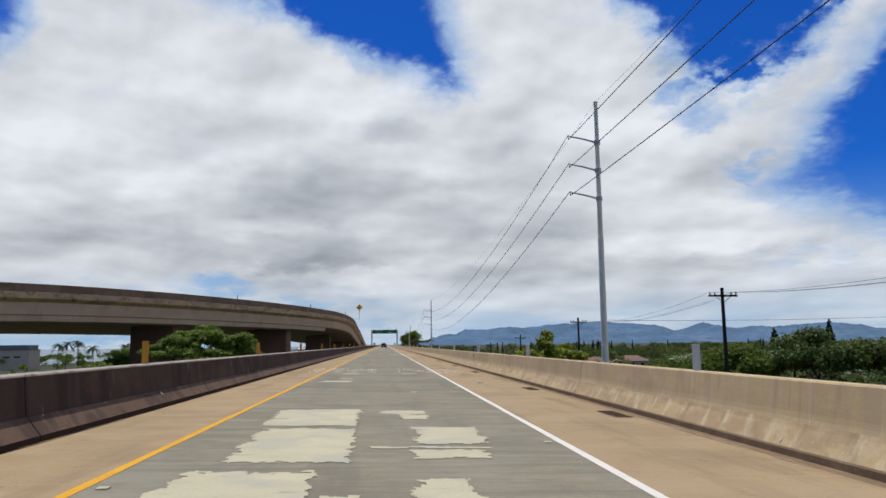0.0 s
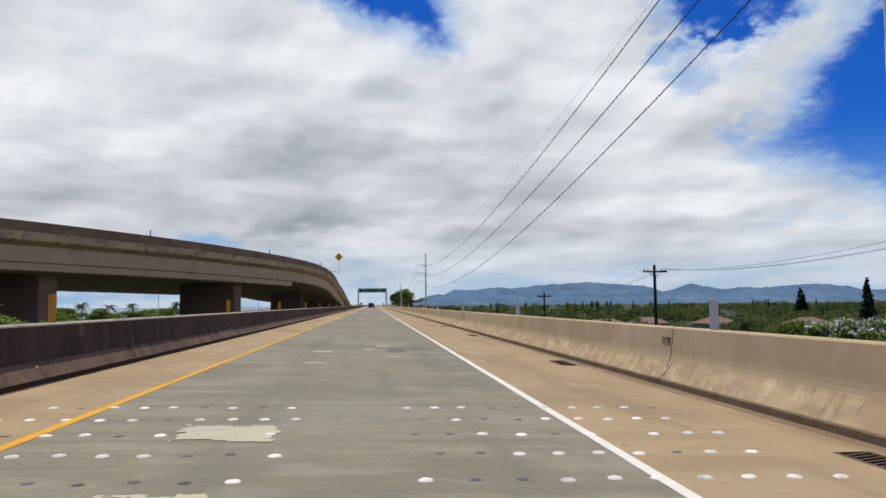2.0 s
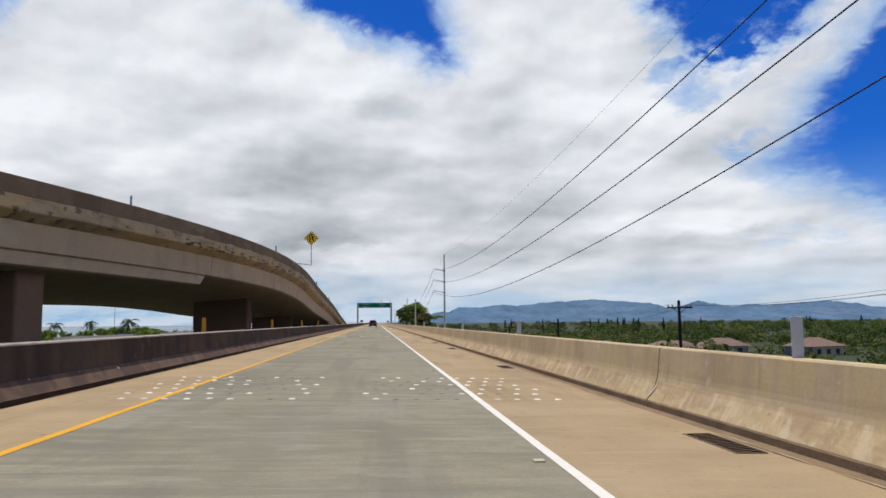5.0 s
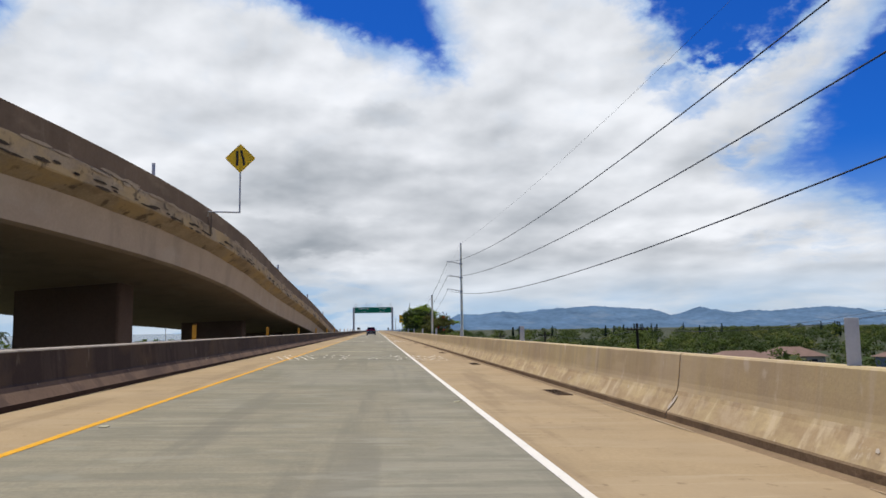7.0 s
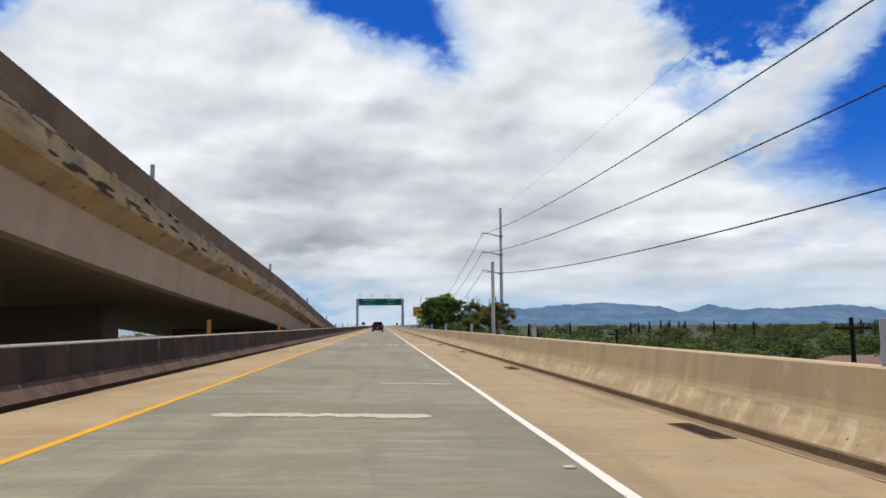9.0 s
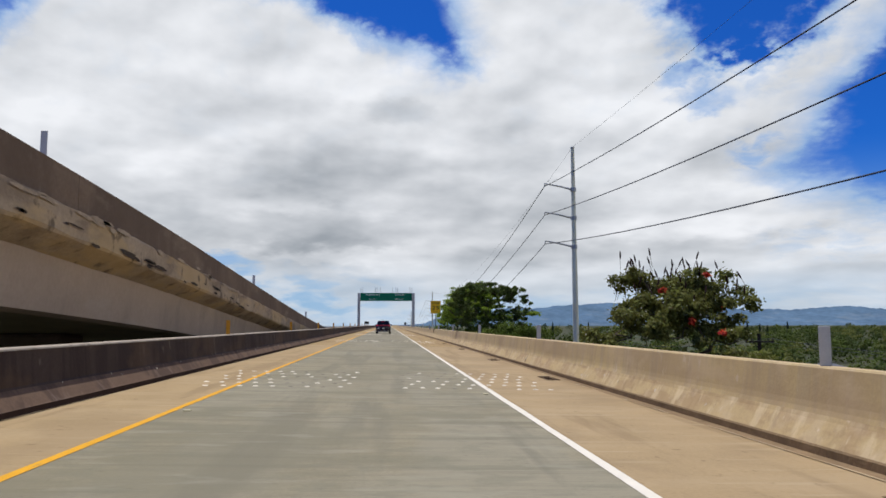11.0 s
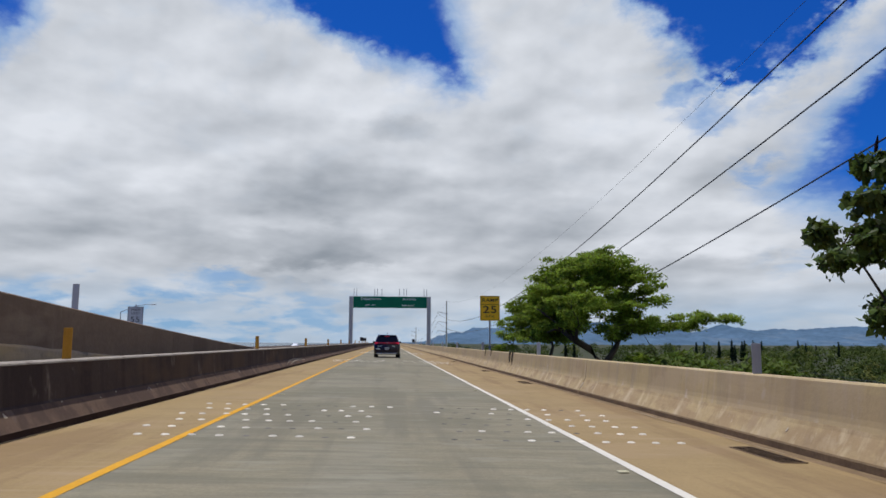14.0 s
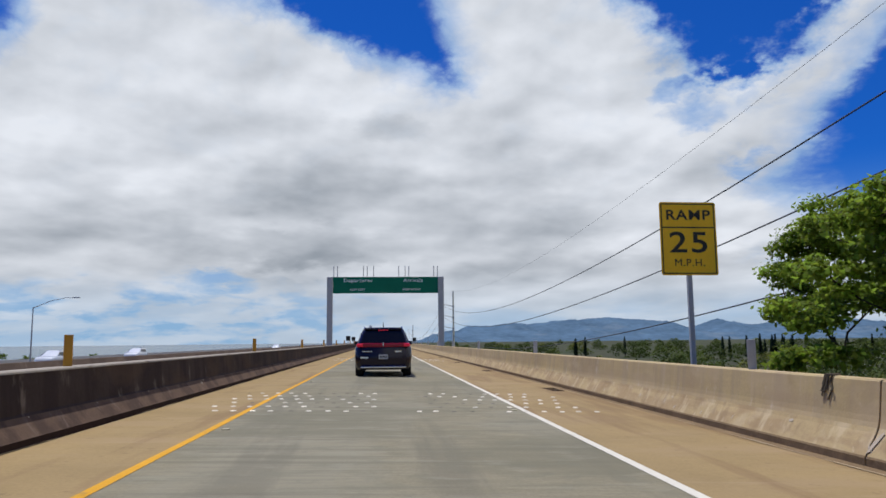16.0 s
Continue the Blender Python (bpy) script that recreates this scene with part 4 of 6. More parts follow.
# ---- mountains on the horizon ----
RIDGE_X = [-250, 120, 212, 300, 347, 430, 517, 640, 757, 900, 1032, 1200, 1357, 1500, 1640, 1780, 1866, 1960, 2054, 2130, 2276, 2400, 2520, 2655, 2800, 2924, 3040, 3153, 3298, 3500, 3750, 4000, 4400]
RIDGE_Z = [-8, 0, 5, 34, 47, 56, 82, 78, 92, 90, 101, 112, 121, 110, 104, 90, 58, 84, 111, 96, 73, 86, 80, 91, 98, 104, 96, 78, 60, 84, 70, 60, 40]
vs, fs = [], []
NX, NY = 420, 9
for i in range(NX + 1):
    x = -250 + 4650 * i / NX
    top = float(np.interp(x, RIDGE_X, RIDGE_Z))
    top += 9 * noise.noise((x * 0.012, 3, 0)) + 5.5 * noise.noise((x * 0.035, 9, 0)) + 2.5 * noise.noise((x * 0.11, 4, 0)) if top > 8 else 0
    for j in range(NY + 1):
        f = j / NY
        spur = noise.noise((x * 0.010, f * 1.6, 5)) * 160 * (1 - f) * f * 2 + noise.noise((x * 0.03, f * 3, 8)) * 40 * (1 - f)
        h = (top * 1.1 + 12) * (f ** 1.35) - 12
        vs.append((x, 3900 + 800 * f + spur, h))
        if i and j:
            a = i * (NY + 1) + j
            fs.append((a - NY - 2, a - 1, a, a - NY - 1))
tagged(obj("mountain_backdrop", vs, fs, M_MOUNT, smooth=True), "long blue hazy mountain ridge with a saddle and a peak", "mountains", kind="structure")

# ---- transmission poles and lines ----


def sag_line(name, a, b, sag, r, label):
    a, b = Vector(a), Vector(b)
    n = 40
    pts = [a.lerp(b, i / n) - Vector((0, 0, 4 * sag * (i / n) * (1 - i / n))) for i in range(n + 1)]
    return tagged(part(name, one_rod(pts, r, 5), M_CABLE, smooth=True), label, "power line", "power lines")


def steel_pole(x, y, top, tips, tip_x, r0=0.27, r1=0.13):
    p = thing("transmission_pole", "tall grey tapered steel pole with three upswept arms", "utility pole", "transmission poles", pose(x, y, 0))
    hh = top - GROUND
    bm = bmesh.new()
    zs = [GROUND, GROUND + hh * 0.33, GROUND + hh * 0.331, GROUND + hh * 0.62, GROUND + hh * 0.621, top]
    f = lambda z: r0 + (r1 - r0) * (z - GROUND) / hh
    rod(bm, [(0, 0, z) for z in zs], [f(zs[0]), f(zs[1]) + 0.008, f(zs[1]) - 0.01, f(zs[3]) + 0.008, f(zs[3]) - 0.01, r1], 14)
    part("shaft", bm, M_POLE, p, smooth=False)
    part("cap", one_rod([(0, 0, top - 0.02), (0, 0, top + 0.06)], [r1 + 0.03, r1 + 0.01], 12), M_STEEL, p)
    for z in tips:
        t = tip_x - x
        arm = part("arm", one_rod([(-0.05, 0, z - 0.42), (t * 0.5, 0, z - 0.18), (t, 0, z)], [0.075, 0.06, 0.045], 8), M_STEEL, p, "galvanised upswept arm")
        part("arm_collar", one_rod([(0, 0, z - 0.56), (0, 0, z - 0.28)], [r0 * 0.8, r0 * 0.8], 12), M_STEEL, arm)
        bm = bmesh.new()
        rod(bm, [(t, 0, z - 0.02), (t, 0, z - 0.10), (t, 0, z - 0.12), (t, 0, z - 0.16), (t, 0, z - 0.18), (t, 0, z - 0.22)], [0.02, 0.02, 0.055, 0.055, 0.03, 0.03], 8)
        part("insulator", bm, M_STEEL, arm, "grey clamp insulator")
    return p


POLES = [(15.0, -125.0, 21.0, (18.5, 16.6, 14.6), 13.0), (14.17, 47.6, 17.5, (15.12, 13.18, 11.25), 12.22), (13.50, 218.9, 14.08, (11.40, 9.31, 7.22), 11.38), (12.94, 381.0, 10.55, (8.15, 6.05, 3.95), 10.9), (12.5, 560.0, 8.0, (6.2, 4.3, 2.4), 10.4)]
for row in POLES:
    steel_pole(*row)
for (xa, ya, ta, za, ka), (xb, yb, tb, zb, kb) in zip(POLES, POLES[1:]):
    back = ya < 0
    for i, (u, v) in enumerate(zip(za, zb)):
        sag_line("power_line", (ka, ya, u + (0.10 if 0 < ya < 100 else -0.22)), (kb, yb, v - 0.22), (1.4 if back else (4.3, 4.4, 4.7)[i] if ya < 100 else (5.0, 4.6, 4.75)[i]), 0.025, "black sagging power line between steel poles")
    sag_line("power_line", (xa, ya, ta + 0.05), (xb, yb, tb + 0.05), (2.6 if ya < 100 else 3.9), 0.007, "thin grey ground wire along the pole tops")

# low thin pipe pole behind the barrier
tp = thing("pipe_pole", "slim brown-grey pipe pole with a capped top", "pole", m=pose(5.43, 171.2, 0))
part("shaft", one_rod([(0, 0, GROUND), (0, 0, 4.05)], [0.10, 0.075], 12), M_POLE, tp)
part("cap", one_rod([(0, 0, 4.03), (0, 0, 4.10)], [0.09, 0.08], 12), M_STEEL, tp)

# ---- dark wooden poles with cross-arms ----


def wood_pole(x, y, top, arm=1.05):
    p = thing("wooden_pole", "black creosoted wooden utility pole with one cross-arm", "utility pole", "wooden poles", pose(x, y, 0, 0, 0, 4))
    part("shaft", one_rod([(0, 0, GROUND), (0.03, 0, (top + GROUND) / 2), (0, 0, top)], [0.17, 0.14, 0.11], 9), M_WOOD_POLE, p)
    part("crossarm", one_box(-arm, arm, -0.16, -0.06, top - 0.62, top - 0.49, bevel=0.01), M_WOOD_POLE, p)
    for sx in (-0.55, 0.55):
        part("brace", one_rod([(0, -0.11, top - 1.05), (sx, -0.11, top - 0.6)], 0.022, 5), M_WOOD_POLE, p)
    for sx in (-0.95, -0.6, 0.6, 0.95):
        part("insulator", one_rod([(sx, -0.11, top - 0.5), (sx, -0.11, top - 0.40), (sx, -0.11, top - 0.33)], [0.03, 0.05, 0.03], 7), M_WOOD_POLE, p)


WOOD = [(22.4, 6.0, 5.5), (22.88, 48.8, 4.88), (23.2, 88.6, 4.25), (24.1, 132.5, 2.70), (24.6, 174.0, 1.45), (25.5, 216.0, 0.6), (26.5, 262.0, 0.0)]
for w_ in WOOD:
    wood_pole(*w_)
for a, b in zip(WOOD, WOOD[1:]):
    for sx in (-0.95, 0.6, 0.95):
        sag_line("power_line", (a[0] + sx, a[1] - 0.1, a[2] - 0.33), (b[0] + sx, b[1] - 0.1, b[2] - 0.33), 0.9, 0.009, "thin dark overhead line between wooden poles")
sag_line("power_line", (14.17, 47.6, 2.7), (75.0, 60.0, 5.2), 0.8, 0.012, "dark service line running off from the steel pole")
for k, (x, y, h) in enumerate(((-60, 330, 7.0), (-75, 300, 6.0))):
    lp = thing("thin_mast", "thin grey mast among the trees", "mast", m=pose(x, y, 0))
    part("shaft", one_rod([(0, 0, GROUND), (0, 0, h)], [0.12, 0.07], 7), M_POLE, lp)

# ---- sign gantry ----
gan = thing("sign_gantry", "grey steel gantry over the road with a green sign", "sign gantry", m=pose(0, 309.4, 0))
for x in (-5.35, 5.0):
    bm = bmesh.new()
    box(bm, x - 0.26, x + 0.26, -0.26, 0.26, GROUND, 7.25, 0.03)
    ps = part("post", bm, M_STEEL, gan)
    part("base_plate", one_box(x - 0.42, x + 0.42, -0.42, 0.42, 0.55, 0.62), M_STEEL, ps)
bm = bmesh.new()
for z in (5.95, 7.05):
    box(bm, -5.1, 4.75, 0.0, 0.14, z - 0.08, z + 0.08)
for k in range(9):
    x = -5.0 + 9.6 * k / 8
    rod(bm, [(x, 0.07, 5.95), (x + 0.6, 0.07, 7.05)], 0.04, 6)
part("truss", bm, M_STEEL, gan)
panel = part("sign_panel", one_box(-5.06, 4.72, -0.10, -0.05, 5.72, 7.25, bevel=0.01), M_SIGN_G, gan, "dull green sign panel with pale words")
for x in (-5.0, -4.65, -2.25, -1.9, -1.3, 1.05, 1.65, 2.0, 4.35, 4.7):
    part("rod", one_rod([(x, 0.05, 7.1), (x, 0.05, 8.30)], 0.035, 6), M_STEEL, gan, "upright steel rod above the sign")
UP = lambda x, y, z: pose(x, y, z, 90, 0, 0)
lettering("lettering", "Departures", 0.46, M_SIGN_TXT, panel, UP(-2.75, -0.105, 6.92), wide=1.12, bold=0.006)
lettering("lettering", "Arrivals", 0.46, M_SIGN_TXT, panel, UP(2.40, -0.105, 6.92), wide=1.12, bold=0.006)
lettering("lettering", "KEEP LEFT", 0.27, M_SIGN_TXT, panel, UP(-2.80, -0.105, 6.06), wide=1.05, bold=0.004)
lettering("lettering", "KEEP RIGHT", 0.27, M_SIGN_TXT, panel, UP(2.25, -0.105, 6.06), wide=1.05, bold=0.004)


def sign_face(bm, w, h, y0, y1, r=0.06, x0=0.0, z0=0.0, k=5):
    """A plate with rounded corners, centred, upright in the x-z plane."""
    pts = []
    for cx, cz, a0 in ((w / 2 - r, h / 2 - r, 0), (-w / 2 + r, h / 2 - r, 90), (-w / 2 + r, -h / 2 + r, 180), (w / 2 - r, -h / 2 + r, 270)):
        for i in range(k + 1):
            a = radians(a0 + 90 * i / k)
            pts.append((x0 + cx + r * math.cos(a), z0 + cz + r * math.sin(a)))
    a = [bm.verts.new((x, y0, z)) for x, z in pts]
    b = [bm.verts.new((x, y1, z)) for x, z in pts]
    bm.faces.new(a)
    bm.faces.new(b[::-1])
    for i in range(len(a)):
        bm.faces.new((a[i], b[i], b[(i + 1) % len(a)], a[(i + 1) % len(a)]))


def plate_ring(w, h, wide, y0, y1):
    """A border frame, four bars."""
    bm = bmesh.new()
    for a in ((-w / 2, -w / 2 + wide, -h / 2, h / 2), (w / 2 - wide, w / 2, -h / 2, h / 2), (-w / 2 + wide, w / 2 - wide, h / 2 - wide, h / 2), (-w / 2 + wide, w / 2 - wide, -h / 2, -h / 2 + wide)):
        box(bm, a[0], a[1], y0, y1, a[2], a[3])
    return bm


# ramp speed sign
rsg = thing("ramp_speed_sign", "faded yellow ramp speed sign with black words on a post", "road sign", m=pose(5.73, 254.06, 3.275, 0, 0, 2))
bm = bmesh.new()
sign_face(bm, 1.20, 1.50, -0.01, 0.0, 0.05)
face = part("sign_plate", bm, M_SIGN_Y, rsg)
part("border", plate_ring(1.14, 1.44, 0.022, -0.014, -0.0105), M_BLACK, face)
part("divider", one_box(-0.55, 0.55, -0.014, -0.0105, 0.215, 0.24), M_BLACK, face)
lettering("lettering", "RAMP", 0.285, M_BLACK, face, UP(0, -0.0125, 0.475), wide=1.22, bold=0.005)
lettering("lettering", "25", 0.60, M_BLACK, face, UP(0, -0.0125, -0.10), wide=1.35, bold=0.006)
lettering("lettering", "M.P.H.", 0.21, M_BLACK, face, UP(0, -0.0125, -0.50), wide=1.05)
part("post", one_box(-0.05, 0.05, 0.012, 0.09, GROUND - 3.275, 0.6, bevel=0.008), M_STEEL, rsg, "square galvanised steel post")
part("sign_back", one_box(-0.45, 0.45, 0.001, 0.011, 0.25, 0.32), M_STEEL, rsg)

# speed limit sign beyond
sl = thing("speed_limit_sign", "white speed limit sign on a post beside the far highway", "road sign", m=pose(-19.2, 266.6, 3.05))
bm = bmesh.new()
sign_face(bm, 1.15, 1.40, -0.01, 0.0, 0.05)
face = part("sign_plate", bm, M_SIGN_W, sl)
part("border", plate_ring(1.09, 1.34, 0.02, -0.014, -0.0105), M_BLACK, face)
lettering("lettering", "SPEED", 0.24, M_BLACK, face, UP(0, -0.0125, 0.46))
lettering("lettering", "LIMIT", 0.24, M_BLACK, face, UP(0, -0.0125, 0.20))
lettering("lettering", "55", 0.58, M_BLACK, face, UP(0, -0.0125, -0.28), wide=1.15)
part("post", one_box(-0.04, 0.04, 0.002, 0.08, -4.1, 0.85, bevel=0.006), M_STEEL, sl)

# diamond warning sign on a cranked bracket
ws = thing("merge_warning_sign", "weathered yellow diamond warning sign on a cranked pipe bracket", "road sign", m=pose(-4.75, 136.2, 8.02))
bm = bmesh.new()
sign_face(bm, 0.84, 0.84, -0.01, 0.0, 0.05)
face = part("sign_plate", bm, M_SIGN_Y, ws)
face.matrix_basis = pose(0, 0, 0, 0, 45, 0)
bm = bmesh.new()
for side, pts in ((0, [(-0.12, -0.30), (-0.12, 0.30)]), (1, [(0.15, -0.28), (0.12, -0.04), (0.02, 0.32)])):
    vs = [bm.verts.new((x - 0.045, -0.014, z)) for x, z in pts] + [bm.verts.new((x + 0.045, -0.014, z)) for x, z in pts[::-1]]
    bm.faces.new(vs)
part("arrow_marks", bm, M_BLACK, ws, "two black lane strokes")
part("upright", one_rod([(0, 0.03, 0.45), (0, 0.03, -2.18)], 0.032, 8), M_STEEL, ws, "grey pipe")
part("arm", one_rod([(0, 0.03, -2.16), (-1.62, 1.90, -1.84), (-1.66, 1.98, -2.02)], 0.032, 8), M_STEEL, ws, "grey cranked pipe bracket")

# ---- street lamps of the far highway ----


def street_lamp(x, y, base, h, reach):
    p = thing("street_lamp", "slim grey street lamp with one long arm", "street lamp", "highway lamps", pose(x, y, base))
    part("shaft", one_rod([(0, 0, 0), (0, 0, h * 0.97)], [0.12, 0.07], 8), M_STEEL, p)
    part("arm", one_rod([(0, 0, h * 0.96), (reach * 0.45, 0, h * 1.09), (reach * 0.8, 0, h * 1.14), (reach, 0, h * 1.14)], [0.06, 0.05, 0.045, 0.04], 7), M_STEEL, p)
    part("lamp_head", one_box(reach - 0.1, reach + 0.75, -0.17, 0.17, h * 1.14 - 0.06, h * 1.14 + 0.08, bevel=0.03), M_STEEL, p)


street_lamp(-46.8, 343.0, -1.05, 7.5, 5.2)

# low signals far ahead on the barriers
for x, y, z in ((4.78, 363.5, 0.815), (-4.78, 352.0, 0.97), (-4.78, 335.0, 0.97)):
    sg = thing("marker_board", "small black-backed marker board on the barrier", "marker board", "far markers", pose(x, y, z))
    part("post", one_rod([(0, 0, 0), (0, 0, 0.5)], 0.04, 6), M_STEEL, sg)
    part("board", one_box(-0.28, 0.28, -0.03, 0.0, 0.4, 1.0, bevel=0.01), M_BLACK, sg)

# ---- vehicles ----


def ring_loft(levels, seg=4):
    """Stacked rounded rectangles: (z, half width, rear y, front y, corner radius)."""
    bm = bmesh.new()
    rings = []
    for z, hw, y0, y1, r in levels:
        pts = []
        for cx, cy, a0 in ((hw - r, y1 - r, 0), (-hw + r, y1 - r, 90), (-hw + r, y0 + r, 180), (hw - r, y0 + r, 270)):
            for i in range(seg + 1):
                a = radians(a0 + 90 * i / seg)
                pts.append(bm.verts.new((cx + r * math.cos(a), cy + r * math.sin(a), z)))
        rings.append(pts)
    k = len(rings[0])
    for a, b in zip(rings, rings[1:]):
        for i in range(k):
            bm.faces.new((a[i], a[(i + 1) % k], b[(i + 1) % k], b[i]))
    bm.faces.new(rings[0][::-1])
    bm.faces.new(rings[-1])
    return bm


def quad_plate(corners, thick=0.012, out=(0, -1, 0)):
    bm = bmesh.new()
    o = Vector(out) * thick
    a = [bm.verts.new(Vector(c) + o) for c in corners]
    b = [bm.verts.new(Vector(c) - o) for c in corners]
    bm.faces.new(a)
    bm.faces.new(b[::-1])
    for i in range(len(a)):
        bm.faces.new((a[i], b[i], b[(i + 1) % len(a)], a[(i + 1) % len(a)]))
    return bm


def car(name, label, m, paint, tall=1.70, long=5.2, rear=True):
    """An estate-shaped car whose tail is at y = 0 and which faces +y."""
    c = thing(name, label, "car", m=m)
    k = tall / 1.70
    L = long
    part("body", ring_loft([(0.24 * k, 0.86, 0.20, L - 0.25, 0.20), (0.32 * k, 0.93, 0.08, L - 0.10, 0.26), (0.52 * k, 0.97, 0.0, L, 0.32), (0.72 * k, 0.985, 0.01, L - 0.02, 0.34), (0.92 * k, 0.975, 0.05, L - 0.12, 0.36), (1.02 * k, 0.955, 0.07, L - 0.35, 0.38), (1.06 * k, 0.93, 0.09, L - 0.6, 0.40)]), paint, c, smooth=True)
    part("cabin", ring_loft([(1.03 * k, 0.93, 0.09, L * 0.76, 0.30), (1.12 * k, 0.905, 0.12, L * 0.735, 0.30), (1.36 * k, 0.82, 0.26, L * 0.64, 0.30), (1.56 * k, 0.74, 0.38, L * 0.56, 0.30), (1.64 * k, 0.69, 0.46, L * 0.52, 0.30), (1.68 * k, 0.60, 0.60, L * 0.48, 0.28)]), paint, c, smooth=True)
    part("rear_window", quad_plate([(-0.76, 0.145, 1.15 * k), (0.76, 0.145, 1.15 * k), (0.70, 0.30, 1.44 * k), (0.60, 0.36, 1.54 * k), (-0.60, 0.36, 1.54 * k), (-0.70, 0.30, 1.44 * k)], 0.012, (0, -0.9, 0.4)), M_GLASS, c, "dark tinted rear window")
    for sx in (-1, 1):
        part("side_window", quad_plate([(sx * 0.905, 0.75, 1.13 * k), (sx * 0.905, L * 0.70, 1.13 * k), (sx * 0.775, L * 0.56, 1.50 * k), (sx * 0.775, 0.80, 1.50 * k)], 0.012, (sx * 0.94, 0, 0.3)), M_GLASS, c, "dark tinted side window")
        mir = part("mirror", one_box(min(sx * 0.93, sx * 1.12), max(sx * 0.93, sx * 1.12), L * 0.66, L * 0.66 + 0.16, 1.06 * k, 1.21 * k, bevel=0.04), paint, c)
        rail = part("roof_rail", one_rod([(sx * 0.66, 0.75, 1.62 * k), (sx * 0.66, 0.85, 1.70 * k), (sx * 0.66, L * 0.5, 1.70 * k), (sx * 0.66, L * 0.52, 1.62 * k)], 0.022, 6), M_CHROME, c)
        for wy in (0.98, L - 0.98):
            bm = bmesh.new()
            rod(bm, [(sx * 0.70, wy, 0.345), (sx * 0.73, wy, 0.345), (sx * 0.95, wy, 0.345), (sx * 0.975, wy, 0.345)], [0.31, 0.345, 0.345, 0.31], 22)
            wh = part("wheel", bm, M_TYRE, c, "black rubber tyre", smooth=False)
            part("rim", one_rod([(sx * 0.93, wy, 0.345), (sx * 0.982, wy, 0.345)], [0.23, 0.21], 16), M_CHROME, wh)
    if rear:
        bar = part("light_bar", one_box(-0.90, 0.90, 0.035, 0.20, 1.005 * k, 1.135 * k, bevel=0.03), M_RED, c, "full-width red tail light bar")
        for sx in (-1, 1):
            part("tail_lamp", one_box(min(sx * 0.70, sx * 0.92), max(sx * 0.70, sx * 0.92), 0.02, 0.15, 1.02 * k, 1.12 * k, bevel=0.02), M_RED_ON, bar, "lit red tail lamp")
        part("brake_lamp", one_box(-0.18, 0.18, 0.37, 0.44, 1.565 * k, 1.60 * k, bevel=0.01), M_RED_ON, c, "lit high brake lamp")
        part("spoiler", one_box(-0.66, 0.66, 0.34, 0.62, 1.60 * k, 1.655 * k, bevel=0.02), paint, c)
        part("emblem", one_rod([(0, 0.025, 1.04 * k), (0, 0.025, 1.16 * k)], 0.022, 8), M_CHROME, c, "small chrome emblem shape")
        bm = bmesh.new()
        box(bm, -0.72, -0.38, -0.012, 0.02, 0.845 * k, 0.875 * k)
        part("badge", bm, M_CHROME, c, "thin chrome badge bar")
        part("badge", one_box(0.40, 0.62, -0.012, 0.02, 0.83 * k, 0.88 * k), M_CHROME, c, "chrome badge bar")
        lp_ = part("licence_plate", one_box(-0.155, 0.155, -0.022, -0.004, 0.60 * k, 0.755 * k, bevel=0.006), M_PLATE, c, "pale licence plate with plain bars")
        for q in range(5):
            part("plate_bar", one_box(-0.115 + q * 0.05, -0.085 + q * 0.05, -0.026, -0.0225, 0.645 * k, 0.715 * k), M_BLACK, lp_)
        part("sticker", one_box(-0.78, -0.52, -0.016, 0.0, 0.63 * k, 0.68 * k), M_SIGN_TXT, c, "pale bumper sticker with plain bars")
        part("bumper_trim", one_box(-0.78, 0.78, -0.02, 0.10, 0.30 * k, 0.36 * k, bevel=0.015), M_CHROME, c, "bright lower bumper trim")
        part("antenna", one_rod([(0.0, 0.9, 1.66 * k), (0.0, 0.80, 1.86 * k)], [0.02, 0.008], 6), M_BLACK, c)
        part("roof_beacon", one_rod([(-0.45, 0.7, 1.655 * k), (-0.45, 0.7, 1.75 * k)], [0.06, 0.045], 10), M_PAINT_W, c, "small white roof antenna dome")
    return c


car("suv", "glossy black estate car driving in the lane, tail lamps lit", pose(-0.45, 265.4, fall(-0.45)), M_PAINT, 1.72, 5.2)
car("white_car", "white estate car on the far highway", pose(-11.2, 252.0, -0.42), M_PAINT_W, 1.62, 4.6, False)
for x, y in ((-35.6, 325.6), (-36.0, 354.0), (-30.0, 455.0)):
    car("white_car", "white car far off on the highway", pose(x, y, -1.05, 0, 0, 180), M_PAINT_W, 1.75, 4.8, False)

# ---- litter ----
lit = tagged(part("litter", one_box(-0.12, 0.12, -0.05, 0.05, 0, 0.035, bevel=0.012), M_LITTER), "crumpled scrap of white paper on the shoulder", "litter")
lit.matrix_basis = pose(2.95, 24.5, fall(2.95), 0, 0, 30)

# ---- plants ----


